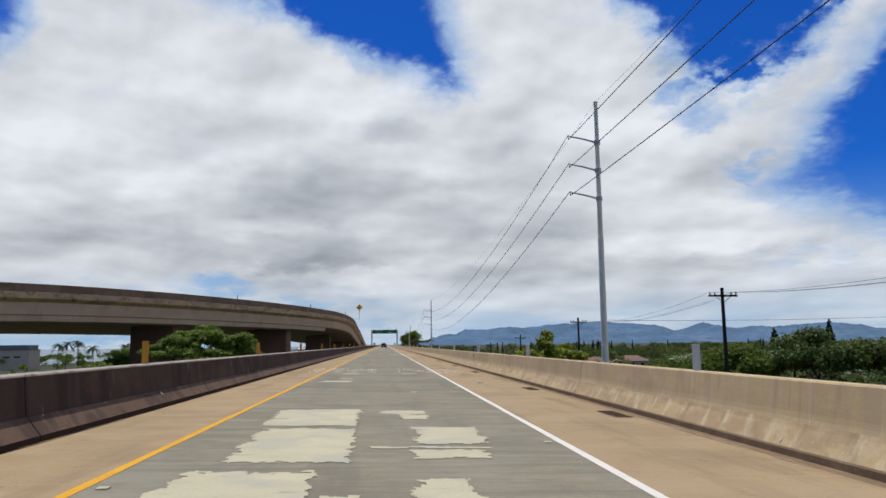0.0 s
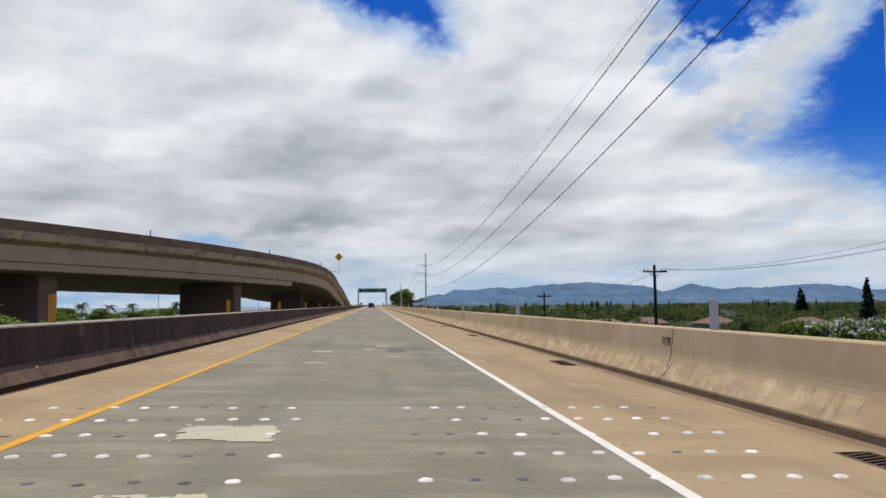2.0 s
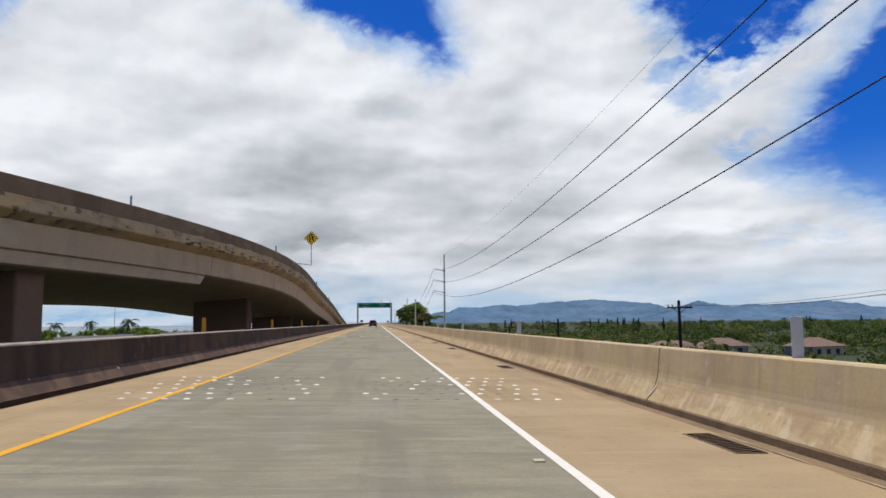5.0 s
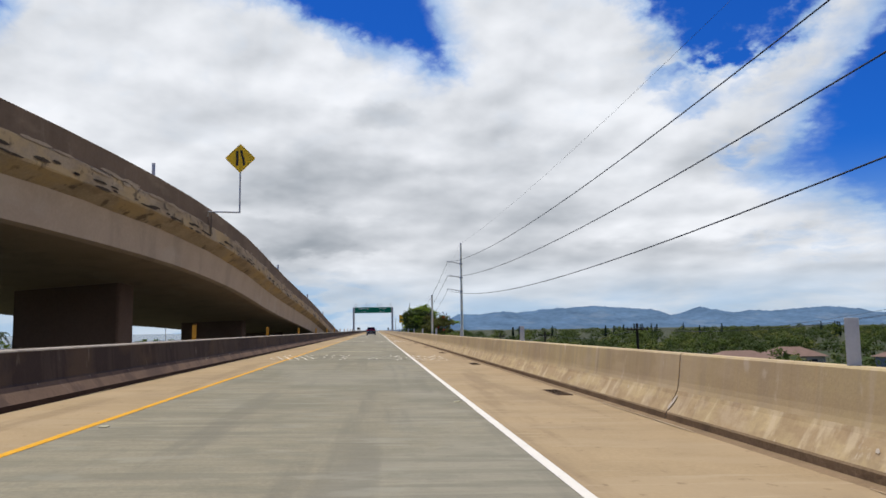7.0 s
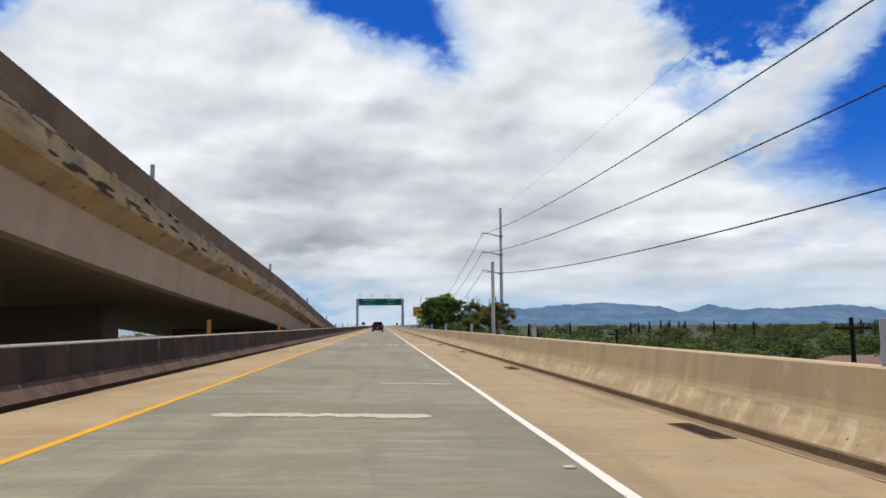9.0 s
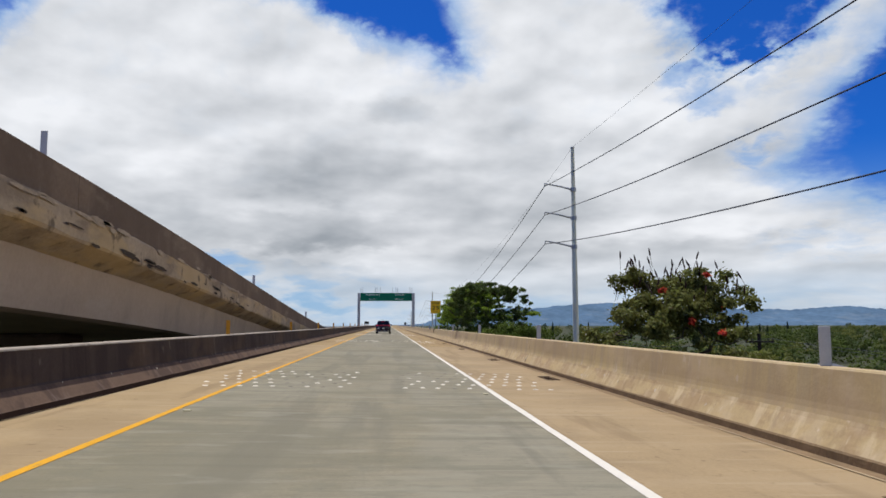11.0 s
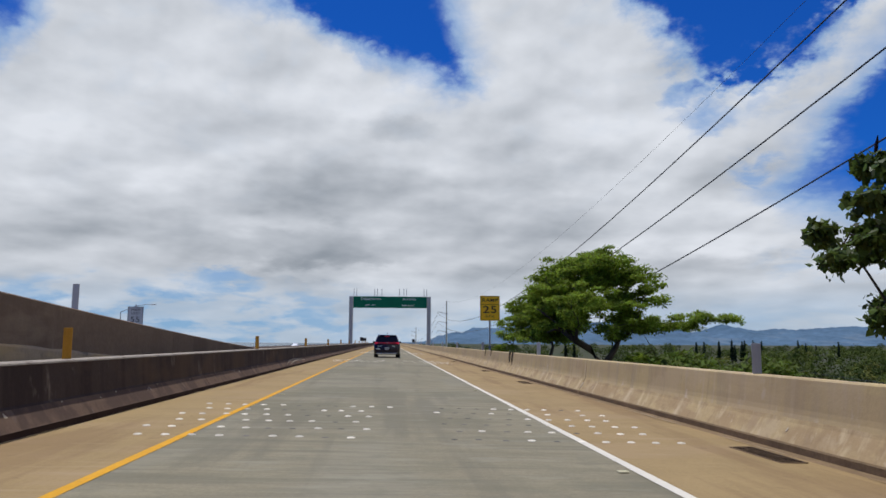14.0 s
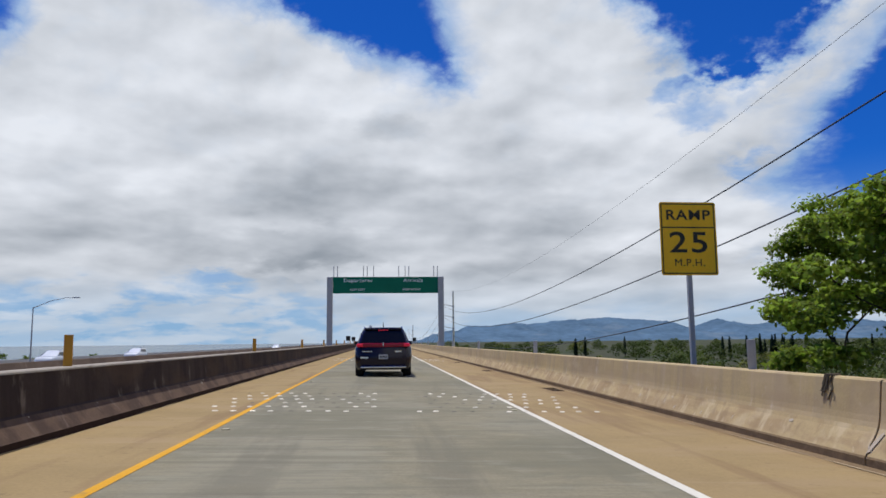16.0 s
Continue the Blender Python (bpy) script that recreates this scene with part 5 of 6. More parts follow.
def leaf_mesh(name, centres, radii, count, size, seed, mat, parent=None, flat=0.6, label="", aspect=1.7, shell=0.5, upright=False, dome=0.0, follow=0.0):
    """Many small pointed leaves gathered in clumps; one mesh. follow: how far they face outwards."""
    rg = np.random.default_rng(seed)
    centres, radii = np.asarray(centres, float), np.asarray(radii, float)
    w = radii.prod(1) ** (2 / 3)
    idx = rg.choice(len(centres), count, p=w / w.sum())
    d = rg.normal(size=(count, 3))
    d /= np.linalg.norm(d, axis=1)[:, None]
    up_side = rg.random(count) < dome
    d[up_side, 2] = np.abs(d[up_side, 2])
    r = shell + (1 - shell) * rg.random(count) ** 0.6
    r *= 1 + 0.22 * rg.normal(size=count)
    p = centres[idx] + d * radii[idx] * r[:, None]
    up = np.c_[rg.normal(size=count), rg.normal(size=count), rg.normal(size=count) * (1 - flat) + flat * 1.6]
    up /= np.linalg.norm(up, axis=1)[:, None]
    if follow:
        out = d / radii[idx]
        out /= np.linalg.norm(out, axis=1)[:, None]
        up = up * (1 - follow) + out * follow
        up /= np.linalg.norm(up, axis=1)[:, None]
    a = np.cross(up, rg.normal(size=(count, 3)))
    a /= np.linalg.norm(a, axis=1)[:, None]
    if upright:
        a = np.c_[rg.normal(size=count) * 0.25, rg.normal(size=count) * 0.25, np.ones(count)]
        a /= np.linalg.norm(a, axis=1)[:, None]
        up = np.cross(a, rg.normal(size=(count, 3)))
        up /= np.linalg.norm(up, axis=1)[:, None]
    b = np.cross(up, a)
    s = size * (0.55 + 0.9 * rg.random(count))
    a *= (s * aspect / 2)[:, None]
    b *= (s / 2)[:, None]
    v = np.empty((count, 4, 3))
    v[:, 0], v[:, 1], v[:, 2], v[:, 3] = p - a, p - a * 0.1 + b, p + a, p - a * 0.1 - b
    v[:, 1, 2] -= 0.15 * s
    v[:, 3, 2] -= 0.15 * s
    me = bpy.data.meshes.new(name)
    me.from_pydata(v.reshape(-1, 3).tolist(), [], np.arange(count * 4).reshape(-1, 4).tolist())
    me.materials.append(mat)
    me.update()
    ob = new(name, me)
    if parent:
        ob.parent = parent
    if label:
        ob["label"] = label
    return ob


def limbs(root, fork, tips, r0, seed, bend=0.35):
    """A trunk to the fork and limbs from it to each tip."""
    rg = random.Random(seed)
    bm = bmesh.new()
    root, fork = Vector(root), Vector(fork)
    mid = root.lerp(fork, 0.5) + Vector((rg.uniform(-1, 1), rg.uniform(-1, 1), 0)) * 0.12 * (fork - root).length
    rod(bm, [root - Vector((0, 0, 0.3)), root + Vector((0, 0, 0.3)), mid, fork], [r0 * 1.5, r0 * 1.15, r0, r0 * 0.85], 10)
    nodes = [(fork, r0 * 0.62), (mid.lerp(fork, 0.6), r0 * 0.62)]
    for t in sorted((Vector(t) for t in tips), key=lambda q: (q - fork).length):
        st, rad = min(nodes, key=lambda nd: (t - nd[0]).length + 0.25 * (nd[0] - fork).length)
        d = (t - st).length
        c1 = st.lerp(t, 0.35) + Vector((rg.uniform(-1, 1), rg.uniform(-1, 1), rg.uniform(-0.5, 0.8))) * d * bend * 0.4
        c2 = st.lerp(t, 0.7) + Vector((rg.uniform(-1, 1), rg.uniform(-1, 1), rg.uniform(-0.4, 0.6))) * d * bend * 0.35
        r = max(0.018, rad * rg.uniform(0.55, 0.72))
        rod(bm, [st, c1, c2, t], [min(rad, r * 1.15), r, r * 0.85, r * 0.6], 6)
        nodes += [(c2, r * 0.8), (t, r * 0.6)]
        for _ in range(3):
            o = t + Vector((rg.uniform(-1, 1), rg.uniform(-1, 1), rg.uniform(-0.3, 0.6))) * min(0.7, d * 0.3)
            rod(bm, [c2.lerp(t, rg.random()), o.lerp(t, 0.5) + Vector((0, 0, 0.03 * d)), o], [r * 0.45, r * 0.3, r * 0.12], 5)
    return bm


def tree(name, label, root, fork, clumps, leaves, size, mat, seed, r0=0.25, flat=0.6, aspect=1.7, extra=(), shell=0.5, category="tree", group="", bend=0.35, dome=0.0, fine=0):
    """clumps: (x, y, z, rx, ry, rz) rows in the world; extra: (name, material, count, size, label) rows of flowers."""
    t = thing(name, label, category, group, pose(*root))
    ro = Vector(root)
    cs = [Vector(c[:3]) - ro for c in clumps]
    rad = [c[3:] for c in clumps]
    part("trunk", limbs((0, 0, 0), Vector(fork) - ro, cs, r0, seed, bend), M_BARK, t, "bare grey-brown trunk and limbs", smooth=True)
    if fine:
        cs, rad = tufts(cs, rad, fine, seed)
    leaf_mesh("crown", cs, rad, leaves, size, seed, mat, t, flat, shell=shell, aspect=aspect, dome=dome, follow=0.35)
    for k, (nm, mt, cnt, sz, lb) in enumerate(extra):
        ob = leaf_mesh(nm, [Vector(c) + Vector((0, 0, r[2] * 0.4)) for c, r in zip(cs, rad)], [(r[0], r[1], r[2] * 0.8) for r in rad], cnt, sz, seed + 50 + k, mt, t, 0.1, lb, aspect=1.5, shell=0.85)
        tagged(ob, kind="stuff")
    return t


def tufts(cs, rad, k, seed):
    """Breaks each clump up into k small tufts over its upper side."""
    rg = random.Random(seed + 5)
    a, b = [], []
    for c, r in zip(cs, rad):
        for _ in range(k):
            d = Vector((rg.gauss(0, 1), rg.gauss(0, 1), abs(rg.gauss(0, 1)) - 0.35)).normalized() * rg.uniform(0.45, 1.05)
            q = rg.uniform(0.32, 0.60)
            a.append((c[0] + d.x * r[0], c[1] + d.y * r[1], c[2] + d.z * r[2] * 1.2))
            b.append((r[0] * q, r[1] * q, r[2] * q * 1.15))
    return a, b


def pods(t, root, spots, seed):
    """Dark upright seed pods on thin stalks."""
    rg = random.Random(seed)
    shared = None
    for x, y, z in spots:
        m = pose(x - root[0], y - root[1], z - root[2], rg.uniform(-25, 25), rg.uniform(-25, 25), 0)
        if shared is None:
            bm = bmesh.new()
            rod(bm, [(0, 0, -0.28), (0, 0, 0.0), (0, 0, 0.04), (0, 0, 0.13), (0, 0, 0.21)], [0.004, 0.006, 0.022, 0.020, 0.004], 6)
            ob = part("seed_pod", bm, M_FLOWER_D, t, "dark upright seed pod")
            shared = ob.data
        else:
            ob = new("seed_pod", shared)
            ob.parent = t
            ob["label"] = "dark upright seed pod"
        ob.matrix_basis = m


def scatter_clumps(c, rad, n, cr, seed, low=-0.3, squash=0.55):
    """Clump centres spread over the upper shell of an ellipsoid."""
    rg = random.Random(seed)
    rows = []
    while len(rows) < n:
        d = Vector((rg.gauss(0, 1), rg.gauss(0, 1), rg.gauss(0, 1))).normalized()
        if d.z < low:
            continue
        q = rg.uniform(0.55, 1.0)
        k = cr * rg.uniform(0.65, 1.35)
        rows.append((c[0] + d.x * rad[0] * q, c[1] + d.y * rad[1] * q, c[2] + d.z * rad[2] * q, k, k, k * squash))
    return rows


# broad rain tree beside the sign, and a lower one leaning to the barrier
C = [c for c in scatter_clumps((8.8, 242.7, 1.7), (2.8, 4.3, 4.1), 74, 0.78, 11, 0.0, 0.40) if not (c[1] < 240.0 and c[2] > 4.0) and not (c[0] > 9.8 and c[2] < 1.6)]
C += scatter_clumps((8.9, 243.0, 4.1), (1.9, 2.6, 1.5), 18, 0.8, 12, -0.1, 0.42)
# the crown rises away from the road
C = [c for c in C if c[2] + c[5] < 1.18 + 0.53 * c[0]]
rt_ = random.Random(19)
C += [(9.7 + 0.42 * k, 241.4 - 0.06 * k, 3.1 + 0.15 * k + rt_.uniform(-0.12, 0.12), 0.62 - 0.05 * k, 0.75, 0.24) for k in range(5)]
C += [(9.9 + 0.40 * k + rt_.uniform(-0.2, 0.2), 243.2 + rt_.uniform(-1.2, 1.2), 1.55 + 0.065 * k + rt_.uniform(-0.25, 0.25), rt_.uniform(0.5, 0.85), 0.8, 0.28) for k in range(14)]
C += [(10.0 + 0.42 * k + rt_.uniform(-0.2, 0.2), 244.6 + rt_.uniform(-1.0, 1.0), 0.5 + rt_.uniform(-0.3, 0.3), rt_.uniform(0.5, 0.8), 0.8, 0.28) for k in range(4, 9)]
tree("rain_tree", "broad rain tree with a spreading green crown and dark limbs", (9.4, 242.8, GROUND), (9.3, 242.7, 0.2), C, 98000, 0.066, M_LEAF_RAIN, 21, 0.36, 0.6, shell=0.2, dome=0.5, fine=6)
C = scatter_clumps((7.7, 247.4, 1.6), (1.7, 3.6, 2.4), 54, 0.66, 14, -0.15, 0.42)
C += [(6.2, 250.6, 1.5, 0.6, 0.8, 0.35), (6.1, 250.0, 2.2, 0.5, 0.7, 0.3), (6.2, 250.4, 0.8, 0.5, 0.7, 0.3), (6.3, 249.0, 2.9, 0.6, 0.7, 0.3)]
C += [(6.9, 246.5, 2.2, 0.6, 0.7, 0.35), (7.3, 246.0, 2.6, 0.6, 0.7, 0.35), (7.0, 247.5, 2.7, 0.6, 0.7, 0.35), (7.4, 246.8, 3.3, 0.6, 0.7, 0.35)]
C += scatter_clumps((8.5, 248.6, 2.6), (1.4, 2.6, 1.9), 20, 0.7, 15, -0.1, 0.5)
C += scatter_clumps((10.0, 255.6, 2.0), (1.4, 2.2, 2.0), 28, 0.66, 16, -0.3, 0.5)
tree("rain_tree", "low leaning rain tree with branches over the barrier", (7.6, 244.2, GROUND), (7.5, 244.4, 0.2), C, 104000, 0.064, M_LEAF_RAIN, 24, 0.24, 0.6, shell=0.2, dome=0.5, fine=6)
C = scatter_clumps((11.5, 236.0, -1.1), (4.5, 6.0, 1.1), 16, 1.0, 13, -0.1, 0.6)
tree("undergrowth", "low green undergrowth below the rain tree", (11.5, 236.0, GROUND), (11.5, 236.0, -3.8), C, 24000, 0.09, M_LEAF_FAR, 22, 0.15, 0.5, category="shrub")

# dark open tree beside it
ro_ = random.Random(31)
C = []
for k in range(40):  # arched top of the crown
    u = (k + ro_.random()) / 40
    q = ro_.uniform(0.26, 0.44)
    C.append((4.5 + 3.9 * u, ro_.uniform(213.9, 217.0), 2.75 + 0.95 * math.sin(math.pi * (0.12 + 0.76 * u)) + ro_.uniform(-0.45, 0.22), q, q, q * 0.6))
for k in range(20):  # hanging side over the barrier
    q = ro_.uniform(0.22, 0.40)
    C.append((ro_.uniform(4.5, 5.7), ro_.uniform(214.4, 217.5), ro_.uniform(1.15, 2.7), q, q, q * 0.65))
for k in range(58):  # lacy side round the stem
    q = ro_.uniform(0.14, 0.30)
    C.append((ro_.uniform(7.3, 9.2), ro_.uniform(213.8, 216.4), ro_.uniform(0.7, 3.7), q, q, q * 0.7))
for k in range(44):  # small sprays along the bare limbs inside
    q = ro_.uniform(0.12, 0.25)
    C.append((ro_.uniform(5.6, 7.9), ro_.uniform(214.2, 216.4), ro_.uniform(1.2, 3.0), q, q, q * 0.6))
for k in range(14):  # low tips
    q = ro_.uniform(0.18, 0.30)
    C.append((ro_.uniform(5.2, 7.6), ro_.uniform(214.2, 216.6), ro_.uniform(0.75, 1.35), q, q, q * 0.6))
C += [(4.9, 216.6, 3.0, 0.42, 0.5, 0.3), (5.6, 218.4, 2.3, 0.42, 0.5, 0.3), (5.9, 218.2, 1.6, 0.4, 0.5, 0.3), (4.5, 214.0, 3.35, 0.2, 0.2, 0.2)]
ot = tree("open_tree", "dark leathery-leaved tree with bare crooked limbs showing", (8.2, 215.4, GROUND), (8.0, 215.2, 0.5), C, 40000, 0.072, M_LEAF_DARK, 33, 0.19, 0.4, 1.5, shell=0.3, bend=0.9, dome=0.5, fine=4)
pods(ot, (8.2, 215.4, GROUND), [(c[0], c[1], c[2] + c[5]) for c in C if c[2] > 2.9][:22], 34)
C = scatter_clumps((7.6, 215.0, 0.3), (2.6, 3.2, 1.0), 24, 0.6, 35, -0.2, 0.7)
tree("undergrowth", "dense dark undergrowth at the foot of the open tree", (8.0, 214.5, GROUND), (8.0, 214.5, -2.5), C, 30000, 0.065, M_LEAF_FAR, 36, 0.12, 0.45, category="shrub")
C = scatter_clumps((7.8, 226.5, -0.2), (2.0, 4.5, 1.0), 18, 0.7, 38, -0.2, 0.6)
tree("green_tree", "small green tree beyond the open tree", (7.8, 226.5, GROUND), (7.8, 226.5, -2.0), C, 24000, 0.08, M_LEAF_FAR, 39, 0.15, 0.55)

# umbrella shrub with red and dark flower spikes
C = scatter_clumps((6.8, 183.7, 1.1), (1.8, 1.6, 1.6), 34, 0.42, 41, -0.2, 0.6) + [(5.2, 183.9, 0.75, 0.4, 0.4, 0.25), (5.0, 183.6, 0.6, 0.28, 0.3, 0.18)]
us = tree("umbrella_shrub", "bushy shrub with small red flowers and dark upright seed pods", (6.8, 183.7, GROUND), (6.8, 183.7, -0.6), C, 25000, 0.052, M_LEAF_BUSH, 43, 0.14, 0.3, 1.9, shell=0.3, fine=5, dome=0.4,
          extra=(("pale_stalks", M_FLOWER_W, 330, 0.03, "pale dry stalks"),), category="shrub", bend=0.8)
rf_ = random.Random(47)
heads = [(c[0] + rf_.uniform(-0.2, 0.2) - 6.8, c[1] - 0.3 - 183.7, c[2] + c[5] * 0.8 - GROUND) for c in rf_.sample([c for c in C if c[2] > 0.6 and c[1] < 183.9], 6)]
tagged(leaf_mesh("flowers", heads, [(0.10, 0.10, 0.07)] * len(heads), 260, 0.06, 48, M_FLOWER_R, us, 0.3, "clusters of bright red flowers", aspect=1.6, shell=0.2, follow=0.5), kind="stuff")
tops = sorted((c for c in C if c[2] > 0.7), key=lambda c: -c[2])
pods(us, (6.8, 183.7, GROUND), [(c[0] + rf_.uniform(-0.35, 0.35), c[1] + rf_.uniform(-0.35, 0.35), c[2] + c[5] + rf_.uniform(0.02, 0.34)) for c in tops[:22] for _ in range(3)], 44)
C = scatter_clumps((7.6, 184.2, -0.2), (2.4, 2.0, 0.7), 10, 0.6, 45, -0.1, 0.7)
tree("undergrowth", "low dark undergrowth below the shrub", (7.6, 184.2, GROUND), (7.6, 184.2, -2.5), C, 6000, 0.11, M_LEAF_BUSH, 46, 0.1, 0.4, category="shrub")

# young yellow-green tree by the steel pole
ry_ = random.Random(52)
C = [(6.9 + ry_.uniform(-0.30, 0.30), 32.3 + ry_.uniform(-0.3, 0.3), 0.72 + 0.075 * k, 0.18, 0.18, 0.17) for k in range(14)]
C += [(5.5 + 0.21 * k + ry_.uniform(-0.1, 0.1), 31.8 + 0.17 * k + ry_.uniform(-0.3, 0.3), 0.62 + ry_.uniform(-0.12, 0.28), 0.30, 0.32, 0.2) for k in range(17)]
C += [(8.3, 34.4, 1.05, 0.3, 0.3, 0.22), (8.1, 34.3, 0.8, 0.35, 0.35, 0.25), (9.2, 35.0, 0.6, 0.4, 0.4, 0.25)]
tree("young_tree", "small young tree with fresh yellow-green leaves behind the barrier", (7.1, 32.6, GROUND), (7.0, 32.4, -0.2), C, 8200, 0.088, M_LEAF_YEL, 51, 0.05, 0.4, 1.6, shell=0.25)
# white-flowering tree
C = scatter_clumps((34.5, 79.8, -1.35), (3.2, 3.0, 1.0), 24, 0.8, 53, -0.2, 0.6)
tree("blossom_tree", "low green tree dotted with white blossom", (34.5, 79.8, GROUND), (34.5, 79.8, -3.8), C, 16000, 0.16, M_LEAF_MID, 54, 0.15, 0.5, extra=(("blossom", M_FLOWER_W, 1500, 0.17, "white blossom"),))

for k, (x, y, z, r) in enumerate(((26.4, 54.0, 0.15, 2.6), (31.0, 51.5, 0.85, 3.2), (27.5, 64.0, -1.3, 2.2), (36.0, 50.0, 0.8, 3.4), (24.5, 70.0, -1.9, 2.2), (46.0, 78.0, -0.3, 3.6), (18.5, 60.0, -1.9, 2.0), (52.0, 92.0, -0.4, 3.6), (36.0, 90.0, -1.4, 3.0), (44.0, 112.0, -1.5, 3.0))):
    C = scatter_clumps((x, y, z - 0.9), (r, r, 1.7), 20, 1.1, 170 + k, -0.25, 0.55)
    tree("garden_tree", "dense dark green garden tree beyond the barrier", (x, y, GROUND), (x, y, z - 2.4), C, 16000, 0.14, M_LEAF_DARK if k % 2 else M_LEAF_FAR, 180 + k, 0.2, 0.55, group="garden trees")

# tree in front of the flyover
C = scatter_clumps((-10.8, 44.6, 0.75), (3.4, 3.0, 1.5), 46, 0.72, 61, -0.15, 0.42)
tree("shade_tree", "spreading green tree with a flat layered crown below the flyover", (-11.0, 44.6, GROUND), (-11.0, 44.6, -1.6), C, 70000, 0.075, M_LEAF_MID, 62, 0.28, 0.75, dome=0.5, fine=5)
for k, (x, y, z, r) in enumerate(((-13, 66, -0.9, 2.4), (-19, 78, -1.0, 2.6), (-24, 60, -1.5, 3.0), (-17, 38, -1.6, 2.5), (-33, 96, -1.2, 2.6), (-26, 128, -1.0, 2.2), (-33, 150, -0.8, 2.4))):
    C = scatter_clumps((x, y, z), (r, r, 1.4), 12, 0.9, 70 + k, -0.2, 0.55)
    tree("shrub", "green shrub beside the highway embankment", (x, y, GROUND), (x, y, z - 1.6), C, 2600, 0.26, M_LEAF_MID, 80 + k, 0.1, 0.5, category="shrub", group="embankment shrubs")


for k, (x, y, top, w) in enumerate(((-63.5, 187.0, 1.2, 3.2), (-56.0, 190.0, 0.9, 2.6), (-47.5, 186.0, 0.9, 2.8), (-43.4, 224.0, 0.0, 2.6), (-70.5, 275.0, 0.3, 3.6), (-66.0, 277.5, 0.9, 3.4), (-62.0, 280.0, 0.8, 3.0), (-58.0, 282.0, 0.1, 2.6))):
    C = scatter_clumps((x, y, top - 1.7), (w, w, 1.4), 16, 0.9, 640 + k, -0.3, 0.55)
    tree("coast_tree", "small light green tree beyond the flyover", (x, y, GROUND), (x, y, top - 3.6), C, 7000, 0.24, M_LEAF_MID, 660 + k, 0.16, 0.55, group="trees beyond the flyover")


def palm(x, y, top, seed, spread=1.0):
    rg = random.Random(seed)
    t = thing("palm_tree", "tall coconut palm with a thin bare trunk", "palm tree", "coconut palms", pose(x, y, GROUND))
    h = top - GROUND - 1.0
    lean = rg.uniform(-0.6, 0.6)
    part("trunk", one_rod([(0, 0, -0.2), (lean * 0.3, 0, h * 0.5), (lean, 0, h)], [0.20, 0.13, 0.10], 8), M_BARK, t)
    bm = bmesh.new()
    for k in range(22):
        a = 2 * math.pi * k / 22 + rg.uniform(-0.15, 0.15)
        rise = rg.uniform(-0.7, 1.5)
        ln = rg.uniform(1.6, 2.3) * spread
        side = Vector((-math.sin(a), math.cos(a), 0))
        prev = None
        for i in range(7):
            f = i / 6
            c = Vector((lean + math.cos(a) * ln * f, math.sin(a) * ln * f, h + (rise * f * 1.3 - 1.7 * f * f) * spread))
            w = 0.22 * math.sin(math.pi * min(1, f * 0.9 + 0.1)) + 0.02
            cur = (bm.verts.new(c - side * w - Vector((0, 0, w * 0.7))), bm.verts.new(c), bm.verts.new(c + side * w - Vector((0, 0, w * 0.7))))
            if prev:
                bm.faces.new((prev[0], prev[1], cur[1], cur[0]))
                bm.faces.new((prev[1], prev[2], cur[2], cur[1]))
            prev = cur
    part("fronds", bm, M_PALM, t)


for k, (x, y, z) in enumerate(((-117.4, 280.5, 2.6), (-122.0, 311.0, 3.3), (-118.5, 290.0, 3.2), (-125.0, 318.0, 4.0), (-109.6, 293.0, 1.8), (-92.5, 278.0, 2.3), (-91.0, 299.0, 1.7), (-96.2, 339.0, 2.2), (-58.5, 262.0, 2.2))):
    palm(x, y, z + 0.7, 300 + k, 1.5)


def cone_pine(x, y, top, wide, seed):
    rg = random.Random(seed)
    t = thing("norfolk_pine", "dark narrow conical pine above the treetops", "pine tree", "conical pines", pose(x, y, GROUND))
    h = top - GROUND
    part("trunk", one_rod([(0, 0, -0.2), (0, 0, h)], [0.03 * h, 0.03], 7), M_BARK, t)
    cs, rad = [], []
    for k in range(16):
        f = k / 15
        w = wide * (1 - f) ** 0.85 + 0.1
        for j in range(5):
            a = rg.uniform(0, 6.28)
            cs.append((math.cos(a) * w * 0.6, math.sin(a) * w * 0.6, h * (0.15 + 0.84 * f)))
            rad.append((w * 0.5, w * 0.5, h * 0.025))
    leaf_mesh("crown", cs, rad, 1500, 0.045 * h, seed, M_PINE, t, 0.3)


rp = random.Random(8)
for k, (x, y, z, w) in enumerate(((153.8, 285.6, 6.6, 2.9), (156.2, 252.6, 8.3, 2.3), (140.0, 520.0, 6.0, 2.2), (148.0, 525.0, 7.0, 2.2), (160.0, 530.0, 6.2, 2.2), (128.0, 515.0, 4.5, 2.0), (175.0, 520.0, 6.8, 2.2), (270.0, 540.0, 8.0, 2.6), (282.0, 545.0, 7.0, 2.6), (90.0, 570.0, 5.5, 2.0), (118.0, 600.0, 6.0, 2.0), (330.0, 560.0, 8.0, 3.0))):
    cone_pine(x, y, z if k < 2 else z * 0.38, w if k < 2 else w * 0.32, 500 + k)

for k in range(16):
    x, y = rp.choice(((150, 520), (150, 520), (90, 565), (215, 560), (275, 545), (330, 560)))
    cone_pine(x + rp.gauss(0, 9), y + rp.uniform(-10, 10), rp.uniform(0.4, 2.6), rp.uniform(0.5, 0.8), 560 + k)

# belt of trees over the suburb, too many to count
rg = random.Random(17)
BELT = {0: ([], []), 1: ([], []), 2: ([], [])}


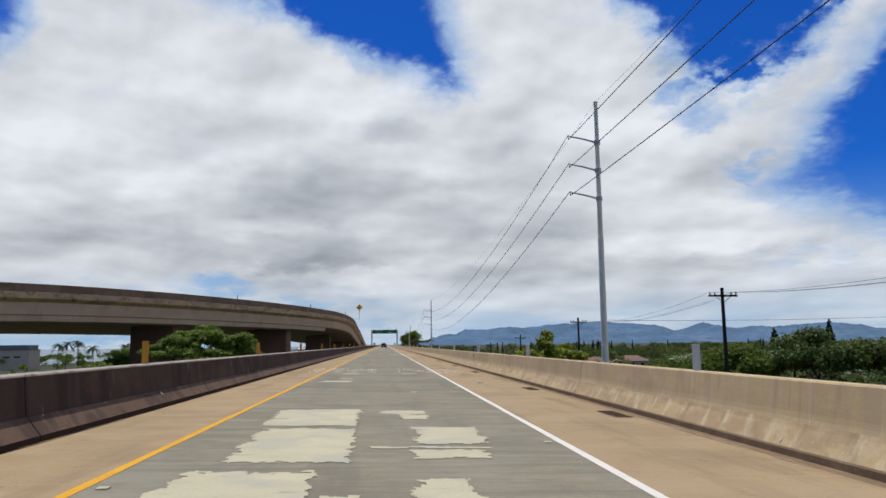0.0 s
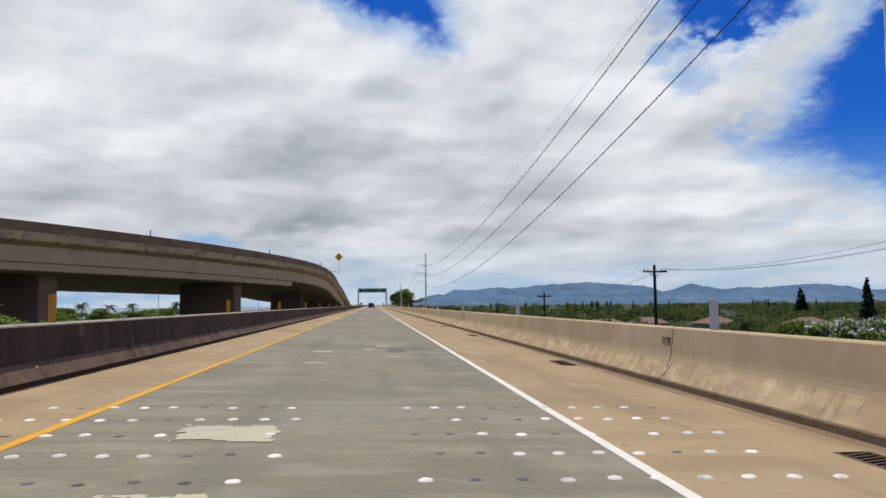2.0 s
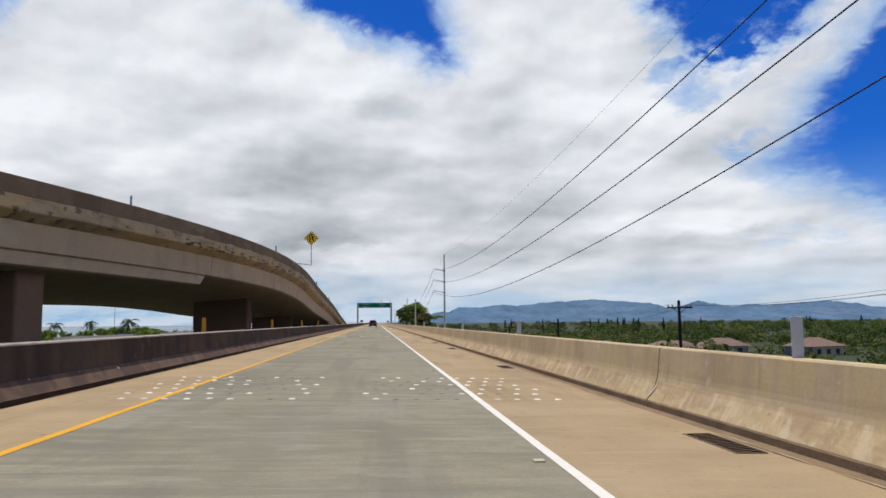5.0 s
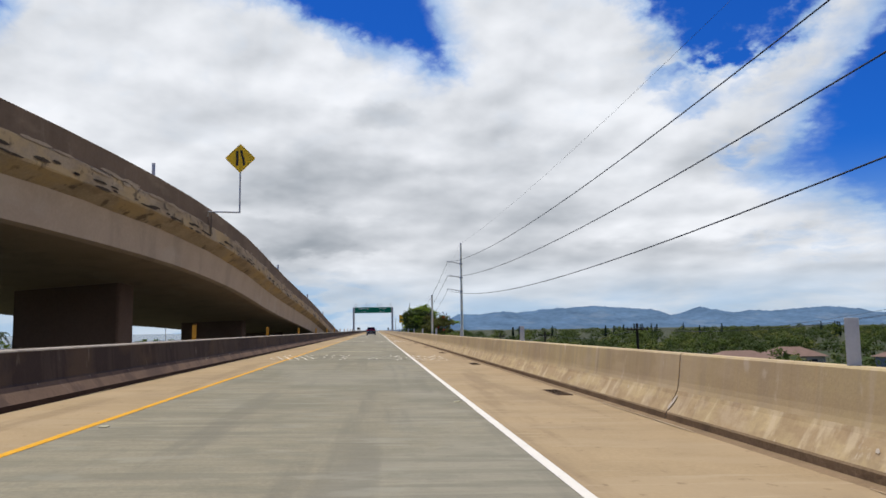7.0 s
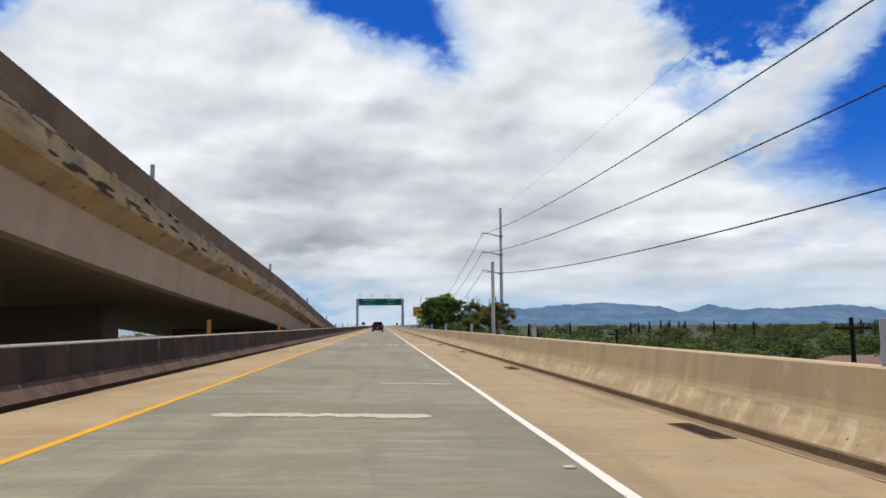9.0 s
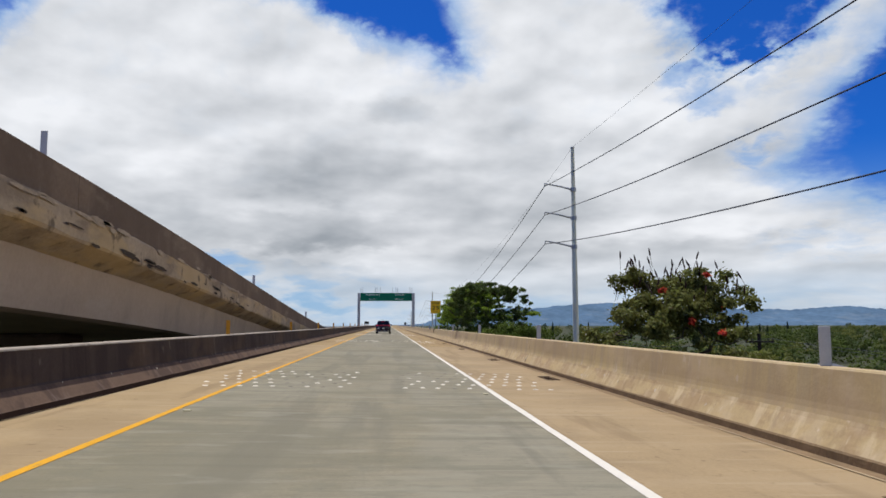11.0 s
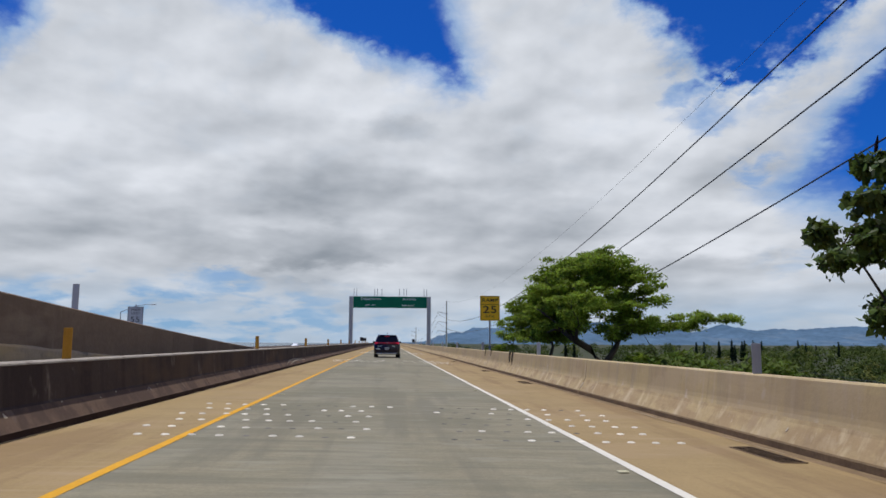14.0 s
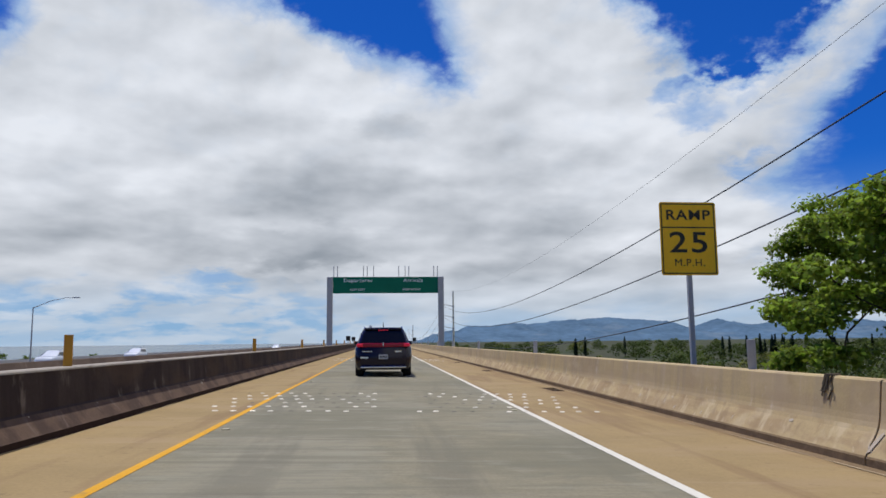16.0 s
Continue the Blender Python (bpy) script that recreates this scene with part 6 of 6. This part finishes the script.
def belt_tree(x, y, top, r):
    cs, rad = BELT[rg.choice((0, 0, 1, 1, 1, 2))]
    high = r * rg.uniform(0.5, 0.75)
    for j in range(10):
        a = 2.4 * j + rg.uniform(-0.4, 0.4)
        q = math.sqrt((j + 0.5) / 10)
        cs.append((x + math.cos(a) * r * q, y + math.sin(a) * r * q, top - 0.25 * r - high * q * q * 1.3 - rg.uniform(0, 0.3)))
        rad.append((r * 0.31, r * 0.31, r * 0.22))
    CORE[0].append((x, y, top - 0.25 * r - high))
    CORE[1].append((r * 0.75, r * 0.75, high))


CORE = ([], [])
for k in range(560):
    y = rg.uniform(-20, 900)
    x = 32 + rg.random() ** 0.8 * (40 + 0.7 * max(0, y))
    if y < 200:
        x = rg.uniform(34, 170)
    dist = math.hypot(x, y - 110)
    top = rg.uniform(-3.8, -0.6) + 0.0018 * max(0, dist - 70) + (0.8 if dist > 250 else 0.0) + max(0, rg.gauss(-0.4, 1.2))
    if 40 < x < 112 and 185 < y < 285:
        top = rg.uniform(-5.0, -2.9)
    elif y < 170 and x < 100:
        top = rg.uniform(-4.0, -1.4)
    belt_tree(x, y, top, rg.uniform(2.6, 6.0))
for k in range(270):
    y = rg.uniform(-10, 420)
    x = rg.uniform(34, 150)
    top = rg.uniform(-4.4, -2.2) + 0.008 * (x - 32) + max(0, rg.gauss(-0.3, 0.8))
    if 40 < x < 112 and 185 < y < 285:
        top = rg.uniform(-5.4, -3.4)
    belt_tree(x, y, top, rg.uniform(2.4, 5.4))
# leaves inside the crowns: their shade comes from the dark leaf colour
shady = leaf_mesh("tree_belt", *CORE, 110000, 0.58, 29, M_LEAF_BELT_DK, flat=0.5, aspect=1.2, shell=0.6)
tagged(shady, "inner foliage of the suburb treetops, coloured dark for shade", "trees", kind="stuff")
for k, mt in enumerate((M_LEAF_BELT_MID, M_LEAF_BELT_DK, M_LEAF_BELT)):
    woods = leaf_mesh("tree_belt", *BELT[k], (150000, 210000, 75000)[k], 0.34, 19 + k, mt, flat=0.6, aspect=1.3, dome=0.8, follow=0.7)
    tagged(woods, ("rolling belt of mid-green treetops over the suburb", "rolling belt of dark green treetops over the suburb", "scattered olive-green treetops over the suburb")[k], "trees", kind="stuff")
cs, rad = [], []
for k in range(260):
    x, y = rg.uniform(-260, -34), rg.uniform(60, 620)
    if x > -60 and y > 190:
        continue
    top = rg.uniform(-5.4, -2.8) + 0.004 * max(0, -x - 60)
    r = rg.uniform(1.6, 3.4)
    for j in range(3):
        cs.append((x + rg.uniform(-r, r), y + rg.uniform(-r, r), top - rg.uniform(0.2, 2.0)))
        rad.append((r * 0.6, r * 0.6, r * 0.4))
woods = leaf_mesh("tree_belt", cs, rad, 30000, 0.6, 23, M_LEAF_FAR, flat=0.6)
tagged(woods, "low green scrub and trees beyond the flyover", "trees", kind="stuff")

# ---- houses of the suburb ----


def house(x, y, w, d, eave, ridge, turn, roof, seed):
    h = thing("house", "low suburban house with a hipped roof among the trees", "house", "suburb houses", pose(x, y, GROUND, 0, 0, turn))
    e, r = eave - GROUND, ridge - GROUND
    wall = part("wall", one_box(-w / 2, w / 2, -d / 2, d / 2, 0, e), M_PLASTER, h)
    bm = bmesh.new()
    o = 0.6
    b = [bm.verts.new(p) for p in ((-w / 2 - o, -d / 2 - o, e), (w / 2 + o, -d / 2 - o, e), (w / 2 + o, d / 2 + o, e), (-w / 2 - o, d / 2 + o, e))]
    t = [bm.verts.new((-w / 2 + d * 0.45, 0, r)), bm.verts.new((w / 2 - d * 0.45, 0, r))]
    for f in ((b[0], b[1], t[1], t[0]), (b[2], b[3], t[0], t[1]), (b[1], b[2], t[1]), (b[3], b[0], t[0]), tuple(b[::-1])):
        bm.faces.new(f)
    part("roof", bm, roof, h)
    for k in range(3):
        wx = -w * 0.3 + k * w * 0.3
        win = part("window", one_box(wx - 0.6, wx + 0.6, -d / 2 - 0.04, -d / 2 + 0.02, e - 1.7, e - 0.6), M_WINDOW, h)
        part("sill", one_box(wx - 0.7, wx + 0.7, -d / 2 - 0.1, -d / 2 - 0.04, e - 1.8, e - 1.7), M_PLASTER, win)


for k, (x, y, w, d, e, r, a, mt) in enumerate(((66, 238, 18, 9, -4.4, -2.7, 5, M_ROOF), (84, 252, 16, 9, -4.4, -2.6, -8, M_ROOF), (52, 214, 13, 8, -4.6, -3.2, 12, M_ROOF_G), (98, 236, 15, 9, -4.2, -2.3, 20, M_ROOF), (72, 158, 16, 9, -4.2, -2.8, -10, M_ROOF), (86, 170, 15, 9, -4.0, -2.6, 4, M_ROOF_G), (60, 140, 14, 8, -4.6, -3.2, 15, M_ROOF), (110, 210, 16, 9, -4.0, -2.2, 10, M_ROOF), (76, 118, 14, 9, -4.4, -2.9, -12, M_ROOF_G), (58, 262, 12, 8, -4.6, -3.2, 8, M_ROOF_G))):
    house(x, y, w * 0.66, d * 0.8, e - 0.75, r - 0.75, a, mt, k)

# pale low warehouse beyond the palms
wh = thing("warehouse", "pale flat-roofed warehouse with a row of dark windows", "building", m=pose(-148.0, 300.0, GROUND, 0, 0, 10))
wall = part("wall", one_box(-13, 13, -8, 8, 0, 7.6), M_PLASTER, wh)
part("roof", one_box(-13.3, 13.3, -8.3, 8.3, 7.6, 7.9), M_ROOF_G, wh)
part("clerestory", one_box(-6, 12.5, -7, 7, 7.9, 9.6), M_ROOF_G, wh)
for k in range(6):
    part("window", one_box(-10 + k * 3.6, -7.8 + k * 3.6, -8.06, -7.98, 4.8, 5.4), M_WINDOW, wh)
part("stack", one_rod([(-9.5, 0, 7.8), (-9.5, 0, 12.5)], 0.35, 10), M_ROOF_G, wh)

# dry vines hanging over the barrier
for k, (y, drop) in enumerate(((239.25, 0.62), (239.45, 0.50), (239.9, 0.50), (240.1, 0.42), (245.7, 0.22), (247.8, 0.28))):
    v = thing("hanging_vine", "dark dry vine hanging over the barrier top", "vine", "barrier vines", pose(4.66, y, 0.815))
    rv = random.Random(900 + k)
    for j in range(9):
        o = rv.uniform(-0.09, 0.09)
        d = drop * rv.uniform(0.5, 1.0)
        part("strand", one_rod([(0.12, o * 0.5, 0.02), (-0.005, o, 0.015), (-0.02, o + rv.uniform(-0.04, 0.04), -d * 0.5), (-0.045, o + rv.uniform(-0.05, 0.05), -min(d, 0.42)), (-0.05 - max(0, d - 0.42) * 0.5, o, -d)], [0.010, 0.013, 0.012, 0.009, 0.004], 5), M_VINE, v)
